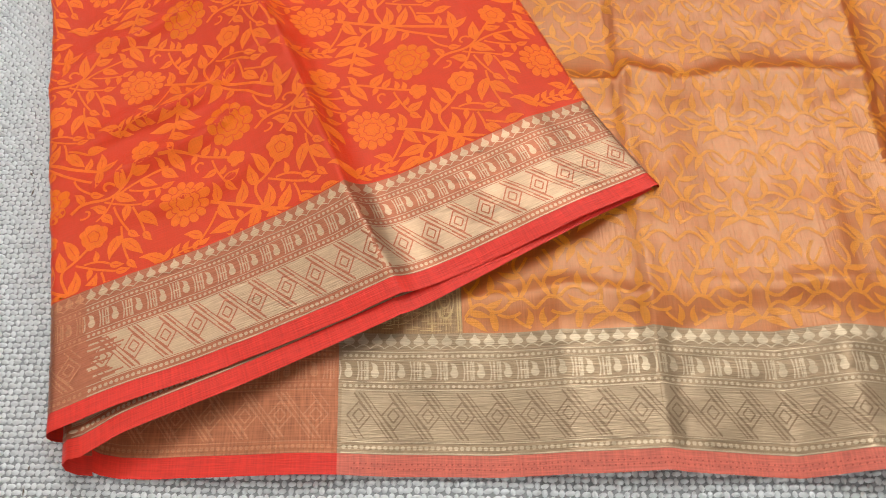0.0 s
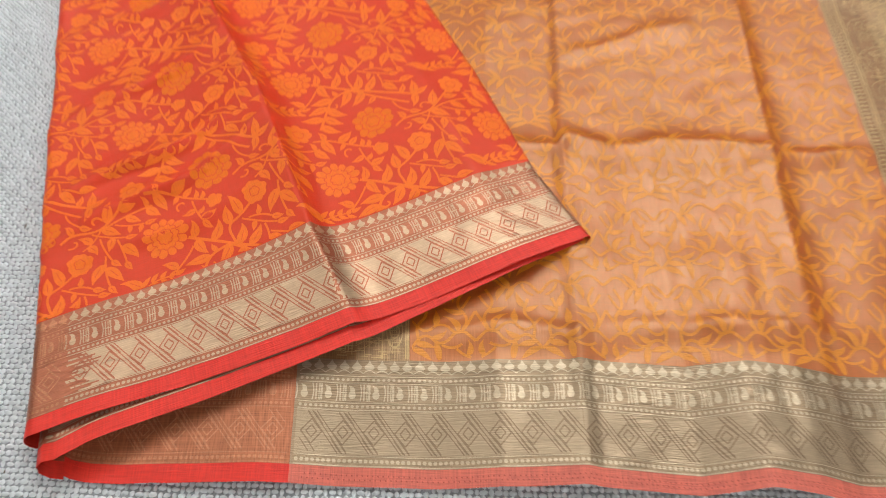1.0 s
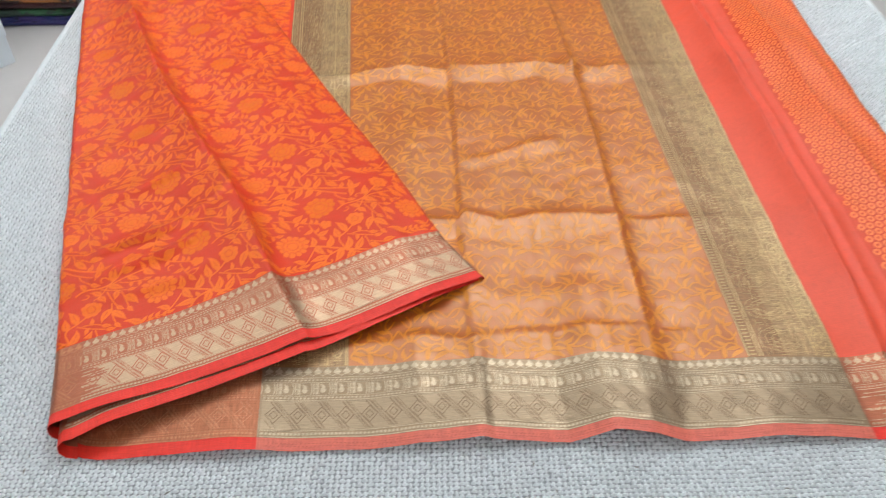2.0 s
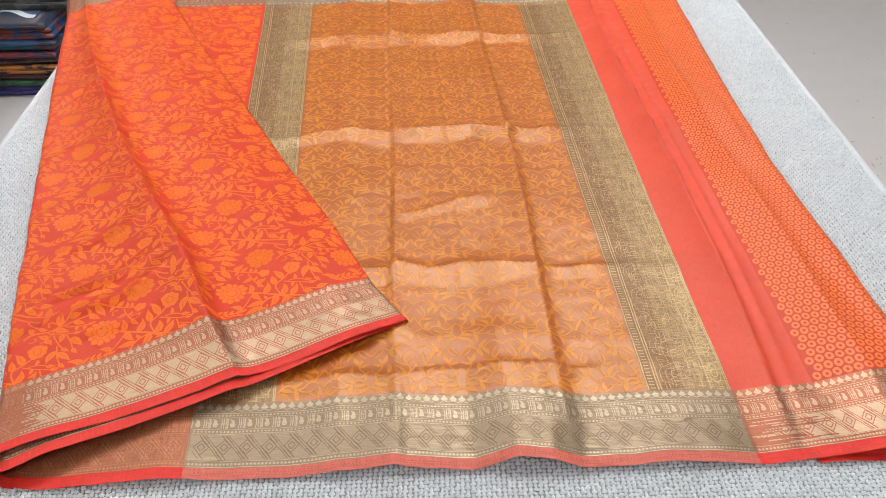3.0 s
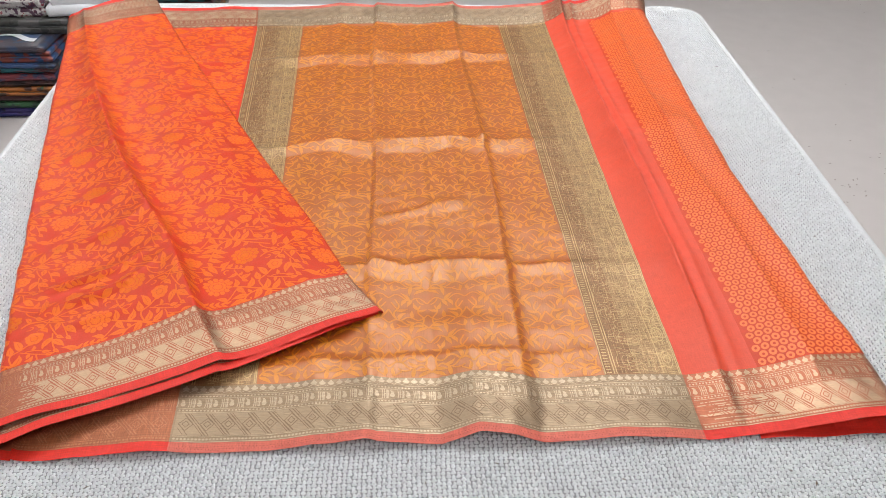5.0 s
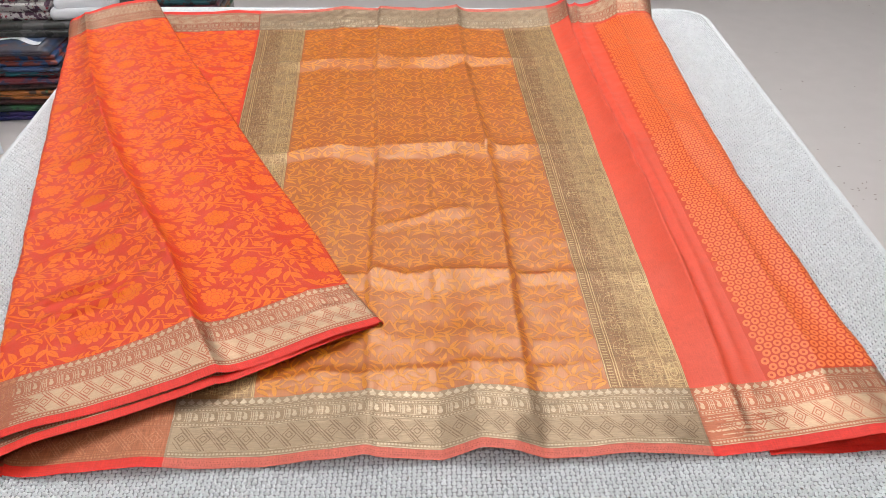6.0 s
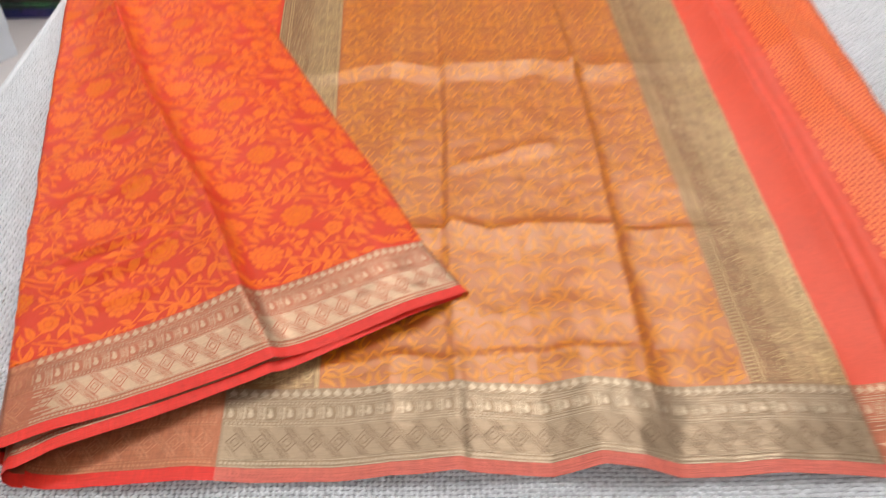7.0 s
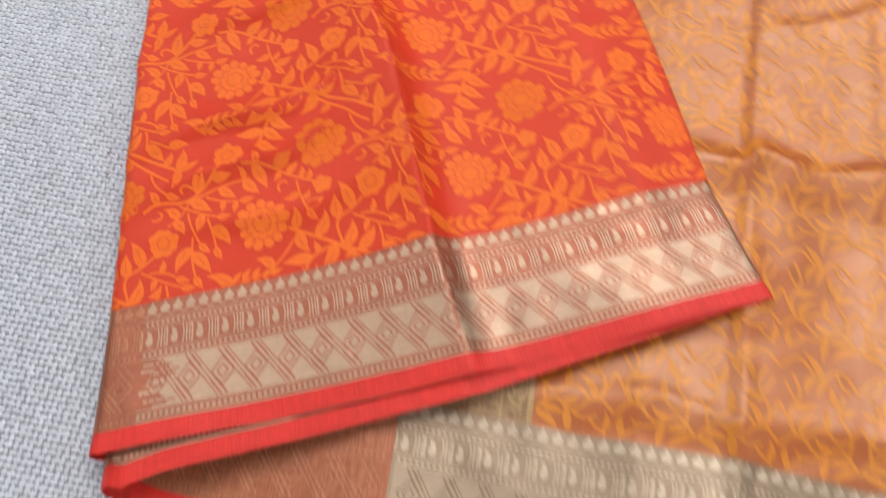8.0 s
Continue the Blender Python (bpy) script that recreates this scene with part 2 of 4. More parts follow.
def yarns():
    """Plain weave: short raised yarn backs in a staggered net, a little uneven."""
    rng = np.random.default_rng(4)
    px, py = 0.0044, 0.0038
    ix, iy = np.meshgrid(np.arange(-108, 210), np.arange(-70, 357))
    cx = ix * px + 0.0008 * np.sin(iy * 0.21) + rng.normal(0, 0.00022, ix.shape)
    cy = iy * py + 0.0008 * np.sin(ix * 0.13) + rng.normal(0, 0.00020, ix.shape)
    keep = inside_table(cx, cy, 0.0105)
    keep &= ~((cx > 0.03 - 0.18 * np.clip(cy, 0, 2)) & (cx < 0.655) & (cy > 0.03) & (cy < 1.15))
    over = ((ix + iy) % 2 == 0)[keep]
    cx, cy = cx[keep], cy[keep]
    n = len(cx)
    ha = px * np.where(over, rng.uniform(0.52, 0.68, n), rng.uniform(0.30, 0.42, n))
    hb = py * np.where(over, rng.uniform(0.36, 0.46, n), rng.uniform(0.50, 0.64, n))
    turn = rng.normal(0.06, 0.13, n)
    top = np.where(over, rng.uniform(0.0012, 0.0020, n), rng.uniform(0.0002, 0.0010, n))
    ring = np.linspace(0, 2 * np.pi, 8, endpoint=False)
    V = np.empty((n, 13, 3))
    for k, a in enumerate(ring):
        lx, ly = ha * np.cos(a) * 1.1, hb * np.sin(a) * 1.1
        V[:, k] = np.stack([cx + lx * np.cos(turn) - ly * np.sin(turn), cy + lx * np.sin(turn) + ly * np.cos(turn), np.full(n, -0.0016)], 1)
    for k, a in enumerate(ring[::2]):
        lx, ly = ha * np.cos(a) * 0.62, hb * np.sin(a) * 0.62
        V[:, 8 + k] = np.stack([cx + lx * np.cos(turn) - ly * np.sin(turn), cy + lx * np.sin(turn) + ly * np.cos(turn), top * 0.75], 1)
    V[:, 12] = np.stack([cx, cy, top], 1)
    tris = []
    for k in range(4):
        a, b, c = 2 * k, 2 * k + 1, (2 * k + 2) % 8
        i, j = 8 + k, 8 + (k + 1) % 4
        tris += [(a, b, i), (b, j, i), (b, c, j), (i, j, 12)]
    F = (np.array(tris)[None] + 13 * np.arange(n)[:, None, None]).reshape(-1, 3)
    ob = mesh_object("yarn_weave", V.reshape(-1, 3), F, M["yarn"], cover, "knobbly off-white cotton yarns")
    tagged(ob, kind="stuff")


yarns()


def flecks():
    """Bits of lint and dark seed flecks caught in the weave."""
    rng = np.random.default_rng(9)
    V, F = [], []
    for k in range(150):
        x, y = rng.uniform(-0.36, 0.8), rng.uniform(-0.2, 1.25)
        if not inside_table(np.array([x]), np.array([y]), 0.02)[0] or (-0.15 - 0.26 * y < x < 0.70 and -0.01 < y < 1.22):
            continue
        a, ln, w, n = rng.uniform(0, 6.28), rng.uniform(0.0012, 0.004), rng.uniform(0.0004, 0.0009), len(V)
        for t, d, z in ((-1, 0, 0.0012), (0, -1, 0.0016), (1, 0, 0.0013), (0, 1, 0.0016), (0, 0, 0.0026)):
            V.append((x + t * ln * math.cos(a) - d * w * math.sin(a), y + t * ln * math.sin(a) + d * w * math.cos(a), z))
        F += [(n, n + 1, n + 4), (n + 1, n + 2, n + 4), (n + 2, n + 3, n + 4), (n + 3, n, n + 4)]
    tagged(mesh_object("lint_fleck", V, np.array(F), M["fleck"], cover, "brown and grey lint"), kind="stuff")


flecks()


def scuffs():
    """Brown scuffs and grit on the floor beyond the table's side."""
    rng = np.random.default_rng(31)
    V, F = [], []
    for cx, cy, spread, count in ((1.68, 1.70, 0.07, 16), (1.78, 1.95, 0.12, 9), (2.53, 3.49, 0.06, 5), (1.95, 2.4, 0.35, 10)):
        for _ in range(count):
            x, y, a = cx + rng.normal(0, spread), cy + rng.normal(0, spread), rng.uniform(0, 6.28)
            ln, w, n = rng.uniform(0.003, 0.009), rng.uniform(0.0015, 0.004), len(V)
            for t, d, z in ((-1, 0, 0.0), (-0.3, -1, 0.0), (1, -0.2, 0.0), (0.4, 1, 0.0), (0, 0, 0.0012)):
                V.append((x + t * ln * math.cos(a) - d * w * math.sin(a), y + t * ln * math.sin(a) + d * w * math.cos(a), FLOOR + 0.0005 + z))
            F += [(n, n + 1, n + 4), (n + 1, n + 2, n + 4), (n + 2, n + 3, n + 4), (n + 3, n, n + 4)]
    tagged(mesh_object("floor_grit", V, np.array(F), M["scuff"]), "brown grit and scuffs on the greige floor", "grit", kind="stuff")


scuffs()


# ---- cloth sheets ----
def lerp_points(points, t):
    """Smooth curve through (x, y) points, t in 0..1 by length."""
    p = np.array(points, dtype=float)
    d = np.r_[0, np.cumsum(np.hypot(*np.diff(p, axis=0).T))]
    d /= d[-1]
    return np.stack([np.interp(t, d, p[:, 0]), np.interp(t, d, p[:, 1])], -1)


def bumpy(x, y, seed, size):
    """Soft wrinkles from a few crossed waves."""
    rng = np.random.default_rng(seed)
    out = np.zeros_like(x)
    for k in range(9):
        a, f, ph = rng.uniform(0, 2 * np.pi), rng.uniform(0.5, 2.0) / size, rng.uniform(0, 6.28)
        out += np.sin((x * np.cos(a) + y * np.sin(a)) * f * 6.28 + ph + 1.3 * np.sin((y * np.cos(a) - x * np.sin(a)) * f * 2.1)) / 9
    return out


class Sheet:
    """A cloth surface as a grid over fabric coordinates (s across, q from the near selvedge)."""

    def __init__(self, s, q, shape):
        self.s, self.q = np.asarray(s), np.asarray(q)
        S, Q = np.meshgrid(self.s, self.q)
        self.P = np.stack(shape(S, Q), -1)
        du, dv = np.gradient(self.P, axis=1), np.gradient(self.P, axis=0)
        n = np.cross(du, dv)
        self.N = n / np.maximum(np.linalg.norm(n, axis=-1, keepdims=True), 1e-12)

    def at(self, s, q, lift):
        fi = np.interp(s, self.s, np.arange(len(self.s)))
        fj = np.interp(q, self.q, np.arange(len(self.q)))
        i, j = np.minimum(fi.astype(int), len(self.s) - 2), np.minimum(fj.astype(int), len(self.q) - 2)
        a, b = (fi - i)[:, None], (fj - j)[:, None]
        out = 0
        for arr, k in ((self.P, 1.0), (self.N, lift)):
            out = out + k * ((arr[j, i] * (1 - a) + arr[j, i + 1] * a) * (1 - b) + (arr[j + 1, i] * (1 - a) + arr[j + 1, i + 1] * a) * b)
        return out

    def region(self, name, s0, s1, q0, q1, mat, parent, label=""):
        """The piece of the sheet between the given fabric lines, with a hair of thickness at its rim."""
        i = np.where((self.s >= s0 - 1e-7) & (self.s <= s1 + 1e-7))[0]
        j = np.where((self.q >= q0 - 1e-7) & (self.q <= q1 + 1e-7))[0]
        P = self.P[np.ix_(j, i)]
        S, Q = np.meshgrid(self.s[i], self.q[j])
        nj, ni = len(j), len(i)
        k = np.arange(nj * ni).reshape(nj, ni)
        F = np.stack([k[:-1, :-1], k[:-1, 1:], k[1:, 1:], k[1:, :-1]], -1).reshape(-1, 4)
        ob = mesh_object(name, P.reshape(-1, 3), F, mat, parent, label, np.stack([S.ravel(), Q.ravel()], -1))
        ob.data.normals_split_custom_set_from_vertices(self.N[np.ix_(j, i)].reshape(-1, 3).tolist())
        return ob


def knots(lines, step):
    """Grid lines through all the given lines, no further apart than step."""
    out = [lines[0]]
    for a, b in zip(lines, lines[1:]):
        n = max(1, math.ceil((b - a) / step))
        out += [a + (b - a) * k / n for k in range(1, n + 1)]
    return np.array(out)


# ---- woven figures: flat outlines in fabric coordinates ----
class Figures:
    def __init__(self):
        self.v, self.f, self.n = [], [], 0

    def add(self, verts, tris):
        self.v.append(np.asarray(verts, dtype=float))
        self.f.append(np.asarray(tris) + self.n)
        self.n += len(verts)

    def fan(self, cx, cy, radius, count=8, squash=1.0, turn=0.0):
        """A filled outline round a centre; radius is a number or a function of the angle."""
        a = np.linspace(0, 2 * np.pi, count, endpoint=False)
        r = np.array([radius(x) for x in a]) if callable(radius) else np.full(count, radius)
        lx, ly = r * np.cos(a), r * np.sin(a) * squash
        x, y = cx + lx * np.cos(turn) - ly * np.sin(turn), cy + lx * np.sin(turn) + ly * np.cos(turn)
        k = np.arange(count)
        n = (k + 1) % count
        rim = np.stack([x, y], 1)
        rings = [1.0] if r.max() < 0.004 else [0.33, 0.67, 1.0]
        verts = [np.array([[cx, cy]])] + [(cx, cy) + (rim - (cx, cy)) * f for f in rings]
        tris = [np.stack([np.zeros(count, int), 1 + k, 1 + n], 1)]
        for j in range(len(rings) - 1):
            a, b = 1 + j * count, 1 + (j + 1) * count
            tris += [np.stack([a + k, b + k, b + n], 1), np.stack([a + k, b + n, a + n], 1)]
        self.add(np.vstack(verts), np.vstack(tris))

    def ring(self, cx, cy, r0, r1, count=12, squash=1.0):
        a = np.linspace(0, 2 * np.pi, count, endpoint=False)
        c = np.stack([np.cos(a), np.sin(a) * squash], 1)
        k = np.arange(count)
        n = (k + 1) % count
        self.add(np.vstack([c * r0, c * r1]) + (cx, cy), np.vstack([np.stack([k, k + count, n + count], 1), np.stack([k, n + count, n], 1)]))

    def ribbon(self, pts, widths):
        p = np.asarray(pts, dtype=float)
        t = np.gradient(p, axis=0)
        t /= np.maximum(np.linalg.norm(t, axis=1, keepdims=True), 1e-9)
        w = np.broadcast_to(np.asarray(widths, dtype=float), (len(p),))[:, None] / 2
        side = np.stack([-t[:, 1], t[:, 0]], 1) * w
        k = np.arange(len(p) - 1)
        m = len(p)
        self.add(np.vstack([p - side, p + side]), np.vstack([np.stack([k, k + 1, k + 1 + m], 1), np.stack([k, k + 1 + m, k + m], 1)]))

    def line(self, a, b, w, step=0.004):
        n = max(2, math.ceil(math.dist(a, b) / step) + 1)
        self.ribbon(np.linspace(a, b, n), w)

    def leaf(self, x, y, angle, length, width, bend=0.0):
        """A pointed leaf, widest below its middle, that bends along its length."""
        t = np.linspace(0, 1, 8)
        a = angle + bend * t
        pts = np.stack([x + length * t * np.cos(a), y + length * t * np.sin(a)], 1)
        self.ribbon(pts, width * np.maximum(np.sin(np.pi * t ** 0.72) ** 1.05, 0.05))

    def curl(self, x, y, angle, size, turn=1, w=0.0016):
        t = np.linspace(0, 1, 12)
        a = angle + turn * 4.6 * t ** 1.3
        step = size * (1.25 - t) / 6
        pts = np.stack([x + np.cumsum(step * np.cos(a)), y + np.cumsum(step * np.sin(a))], 1)
        self.ribbon(pts, w * (1.15 - 0.5 * t))

    def flower(self, x, y, r, petals, turn, veins):
        """A ragged bloom of pointed petals; the slits between petals and the rims of inner petals go to veins."""
        def rim(a):
            k = abs(math.cos(petals / 2 * (a - turn)))
            return r * (0.76 + 0.20 * k ** 0.55 + 0.05 * math.sin(3 * a + 1.3 + turn) + 0.04 * math.sin(5 * a + 0.6))

        self.fan(x, y, rim, petals * 6)
        if r > 0.012:
            for k in range(petals):
                a = turn + 2 * math.pi * (k + 0.5) / petals
                c, d = math.cos(a), math.sin(a)
                veins.line((x + 0.56 * r * c, y + 0.56 * r * d), (x + 0.80 * r * c, y + 0.80 * r * d), 0.0007)
            for size, lobes, start in ((0.60, petals - 2, 0.2), (0.34, petals - 5, 0.5)):
                t = np.linspace(0, 2 * np.pi, lobes * 6 + 1)
                rr = size * r * (0.82 + 0.18 * np.abs(np.cos(lobes / 2 * t + start)))
                veins.ribbon(np.stack([x + rr * np.cos(t), y + rr * np.sin(t)], 1), 0.0007)
        elif r > 0.008:
            t = np.linspace(0, 2 * np.pi, 25)
            rr = 0.40 * r * (0.8 + 0.2 * np.abs(np.cos(2.5 * t)))
            veins.ribbon(np.stack([x + rr * np.cos(t), y + rr * np.sin(t)], 1), 0.0006)

    def arrays(self):
        return np.vstack(self.v), np.vstack(self.f)


def weave_in(figs, sheet, name, mat, parent, lift=0.0003, place=None, label=""):
    V, F = figs.arrays()
    UV = V.copy()
    if place:
        V, ok = place(V)
        F = F[ok[F].all(axis=1)]
    ob = mesh_object(name, sheet.at(V[:, 0], V[:, 1], lift), F, mat, parent, label, UV)
    return tagged(ob, kind="stuff")


EDGE, LACE = 0.0118, 0.084


def border_figures(s0, s1, near, far_end, ragged=0.0):
    """Dots, lattice, paisleys and leaf points of the metallic border, between s0 and s1. Returns light figures, lattice ground, lattice lines."""
    light, ground, lines = Figures(), Figures(), Figures()

    def q(d):
        return near + d if not far_end else near - d

    for d, w in ((0.0124, 0.0008), (0.0186, 0.0006), (0.0488, 0.0007), (0.0536, 0.0005), (0.0672, 0.0005), (0.0722, 0.0006)):
        light.line((s0, q(d)), (s1, q(d)), w)
    for d, r in ((0.0155, 0.00130), (0.0512, 0.0011), (0.0697, 0.0011)):
        for k in range(int((s1 - s0) / 0.0033)):
            light.fan(s0 + (k + 0.5) * 0.0033, q(d), r, 6)
    n = max(1, round((s1 - s0) / 0.0155))
    p = (s1 - s0) / n
    for k in range(n):
        c = s0 + (k + 0.5) * p
        light.fan(c - 0.004, q(0.0590), 0.0024, 9, 1.2)
        light.leaf(c - 0.0042, q(0.0600), math.radians(60 if not far_end else -60), 0.0060, 0.0030, 0.9 if not far_end else -0.9)
        for dx in (-0.0093, 0.0012):
            light.ribbon([(c + dx + 0.0008 * math.sin(t * 3.14), q(0.0548 + 0.0115 * t)) for t in (0, 0.25, 0.5, 0.75, 1)], 0.0008)
        for dx, w in ((0.0036, 0.0009), (0.0055, 0.0006), (0.0072, 0.0009)):
            light.line((c + dx, q(0.0550)), (c + dx, q(0.0662)), w)
        light.line((c + 0.003, q(0.0606)), (c + 0.008, q(0.0606)), 0.0008)
    n = max(1, round((s1 - s0) / 0.0082))
    p = (s1 - s0) / n
    for k in range(n):
        c = s0 + (k + 0.5) * p
        light.ribbon([(c + p * (t - 0.5), q(0.0742 + 0.0022 * math.sin(math.pi * t))) for t in np.linspace(0, 1, 6)], 0.0007)
        shape = [(0, 0.0), (0.0024, 0.0006), (0.0033, 0.0020), (0.0029, 0.0032), (0.0012, 0.0048), (0.0006, 0.0062), (0, 0.0074)]
        pts = [(c + x, q(0.0764 + y)) for x, y in shape] + [(c - x, q(0.0764 + y)) for x, y in shape[-2:0:-1]]
        light.add([(c, q(0.0788))] + pts, [(0, 1 + i, 1 + (i + 1) % len(pts)) for i in range(len(pts))])
    rng = random.Random(17)
    # ragged starts paint the gold's gleam fading out
    for k in range(24):
        d = 0.0194 + (k + 0.5) * 0.0286 / 24
        ground.line((s0 + ragged * rng.random() ** 1.5, q(d)), (s1, q(d)), 0.0286 / 24 + 0.00005)
    n = max(1, round((s1 - s0) / 0.0195))
    p = (s1 - s0) / n
    lo, hi = 0.0200, 0.0474
    mid, hh = (lo + hi) / 2, (hi - lo) / 2

    def seg(c, x0, y0, x1, y1, w=0.0007):
        a, b = (c + x0 * p, q(mid + y0 * hh)), (c + x1 * p, q(mid + y1 * hh))
        if s0 <= a[0] <= s1 and s0 <= b[0] <= s1:
            lines.line(a, b, w)

    for k in range(n):
        c = s0 + (k + 0.5) * p
        for r in (1.0, 0.50):
            for sx in (-1, 1):
                for sy in (-1, 1):
                    seg(c, sx * r * 0.34, 0, 0, sy * r * 0.60, 0.0009)
        for off in (-0.36, -0.50, -0.64):
            seg(c, off - 0.5, 1, off + 0.5, -1, 0.0007)
        for x0, y0, x1, y1 in ((0.02, 0.62, 0.32, 0.02), (-0.14, 0.95, 0.02, 0.62), (0.06, 0.95, 0.36, 0.35)):
            seg(c, x0, y0, x1, y1, 0.0007)
            seg(c, -x0, -y0, -x1, -y1, 0.0007)
    return light, ground, lines


def border(sheet, s0, s1, near, far_end, parent, style, ragged=0.0):
    """style: bright (right side out), pale (the pallu's), dull (wrong side; also the flap's strip painted without
    gleam).
    """
    light, ground, lines = border_figures(s0, s1, near, far_end, ragged)
    a, b, c = {"bright": ("gold", "gold", "copper"), "pale": ("zari_olive", "zari_fill", "zari_line"), "dull": ("copper_thread", "", "copper_thread")}[style]
    weave_in(light, sheet, "border_weave", M[a], parent)
    if b:
        weave_in(ground, sheet, "lattice_ground", M[b], parent, 0.0002)
    weave_in(lines, sheet, "lattice_weave", M[c], parent, 0.0004)


# ---- the saree, opened out on the table ----
saree = thing("saree", "orange silk saree, partly unfolded on the table, with gold borders", "saree")
LENGTH = 1.19
COL_NEAR = [-0.146, 0.000, 0.073, 0.182, 0.340, 0.418, 0.495, 0.572, 0.69]
COL_FAR = [-0.30, -0.088, 0.006, 0.157, 0.317, 0.409, 0.505, 0.590, 0.688]
ROLL = 0.05


def base_shape(S, Q):
    v = np.clip(Q / LENGTH, 0, 1)
    s = np.minimum(S, 0.69)
    x = s * (1 - v) + np.interp(s, COL_NEAR, COL_FAR) * v
    x = x - np.interp(s, [0.57, 0.69], [0.0, 1.0]) * np.interp(v, [0, 0.1, 0.4, 0.65, 1.0], [0.018, 0.019, 0.030, 0.017, 0.0])
    near = np.interp(s, [-0.146, -0.143, -0.137, -0.125, -0.105, 0.0, 0.09, 0.18, 0.25, 0.29, 0.34, 0.42, 0.5, 0.6, 0.69], [0.009, 0.005, 0.0025, 0.0005, 0.0, 0.003, 0.003, 0.006, 0.004, 0.006, 0.0, 0.002, -0.001, 0.004, 0.004])
    far = np.interp(s, [-0.16, 0.18, 0.34, 0.5, 0.69], [1.21, 1.205, 1.18, 1.18, 1.17])
    y = near * (1 - v) + far * v
    lift = np.interp(s, [-0.146, -0.02, 0.03, 0.09, 0.15, 0.178, 0.190, 0.25, 0.285, 0.318, 0.340, 0.37, 0.42, 0.46, 0.497, 0.54, 0.60, 0.65, 0.69],
                     [0.002, 0.010, 0.004, 0.003, 0.008, 0.013, 0.008, 0.003, 0.017, 0.013, 0.004, 0.006, 0.009, 0.007, 0.003, 0.006, 0.012, 0.020, 0.024])
    hold = np.exp(-Q / 0.16)
    z = 0.002 + (lift - 0.002) * hold
    # lengthwise creases
    def crease(s0, w, h, side=0.35):
        d = s - s0
        return h * np.where(d < 0, np.exp(d / (w * (1 + side))), np.exp(-d / (w * (1 - side))))
    keep = 0.35 + 0.65 * (1 - hold)
    step1, step2 = s - 0.183 + 0.003 * np.sin(Q * 9), s - 0.343 + 0.004 * np.sin(Q * 7 + 1)
    z += keep * (0.0055 * np.exp(-np.clip(step1, 0, 1) / 0.045) * (step1 > -0.004) * np.clip((step1 + 0.004) / 0.004, 0, 1)
                 + 0.0040 * np.exp(np.clip(step1 + 0.05, -1, 0) / 0.03) * np.clip(-step1 / 0.05, 0, 1))
    z += keep * 0.0105 * np.where(step2 < 0, np.exp(step2 / 0.030), np.exp(-step2 / 0.007))
    z += keep * (crease(0.130, 0.008, 0.0018) + crease(0.255, 0.007, 0.0014) + crease(0.300, 0.005, 0.0010))
    fold = s - 0.532 - 0.006 * np.sin(Q * 5)
    z += (1 - hold) ** 1.6 * (0.0210 * np.where(fold < 0, np.exp(fold / 0.020), np.exp(-fold / 0.0032)) + 0.0065 * np.exp(-np.abs(fold - 0.018) / 0.006))
    z += crease(0.640, 0.05, 0.003) * (1 - hold)
    # the pile of folded layers beneath the far side and the ring field
    z += (1 - hold) * np.interp(s, [0.50, 0.56, 0.62, 0.69], [0.002, 0.006, 0.016, 0.022]) * (1 + 0.7 * v ** 2)
    z += 0.006 * v * np.interp(s, [0.1, 0.3], [0.2, 1.0])
    # soft billows in the ring field
    z += np.clip((s - 0.565) / 0.03, 0, 1) * np.clip((0.69 - s) / 0.02, 0.3, 1) * (1 - hold) * (0.0050 * np.sin(Q * 17 + s * 30) * np.sin(Q * 6.1 + 1) + 0.0045 * np.exp(-np.abs(s - 0.628 - 0.01 * np.sin(Q * 6)) / 0.008))
    # packing creases across
    for y0, slope, h, w in ((0.272, 0.02, 0.0075, 0.013), (0.590, 0.07, 0.0105, 0.016), (0.935, 0.04, 0.0110, 0.018), (0.115, 0.05, 0.0040, 0.012), (0.405, 0.40, 0.0036, 0.008), (0.165, -0.10, 0.0020, 0.03)):
        rng = np.random.default_rng(int(y0 * 1000))
        at = np.array([0.0, 0.073, 0.10, 0.14, 0.178, 0.186, 0.22, 0.26, 0.30, 0.338, 0.348, 0.38, 0.42, 0.50])
        d = Q - y0 - slope * (s - 0.25) - np.interp(s, at, rng.uniform(-0.007, 0.007, len(at)))
        h = h * np.interp(s, at, rng.uniform(0.45, 1.15, len(at)))
        w = w * np.interp(s, at, rng.uniform(0.6, 1.5, len(at)))
        z += h * np.where(d < 0, np.clip(1 + d / (2.0 * w), 0, 1), np.exp(-d / (0.45 * w))) * (np.interp(s, [0.02, 0.10, 0.40, 0.43, 0.56], [0.25, 1, 1, 0.35, 0.1]) if slope < 0.2 else np.interp(s, [0.185, 0.205, 0.285, 0.31], [0, 1, 1, 0])) 
    z += 0.0032 * bumpy(x, y, 3, 0.16) * np.clip(Q / 0.1, 0.3, 1) + 0.0010 * bumpy(x, y, 8, 0.045)
    z = np.maximum(z, 0.0030)
    # the far hem rides up on the folded layers
    z += 0.20 * np.clip(Q - (LENGTH - LACE - 0.01), 0, 1)
    y = y - 0.16 * np.clip(Q - (LENGTH - LACE - 0.01), 0, 1)
    # beneath the turned-over flap the cloth lies flat
    flap = np.clip((0.20 - 0.44 * np.clip(Q - 0.15, 0, 2) - s) / 0.05, 0, 1) * np.clip((Q - 0.10) / 0.05, 0, 1) * np.clip((0.75 - Q) / 0.2, 0, 1)
    z = z * (1 - 0.7 * flap) + 0.0025 * 0.7 * flap
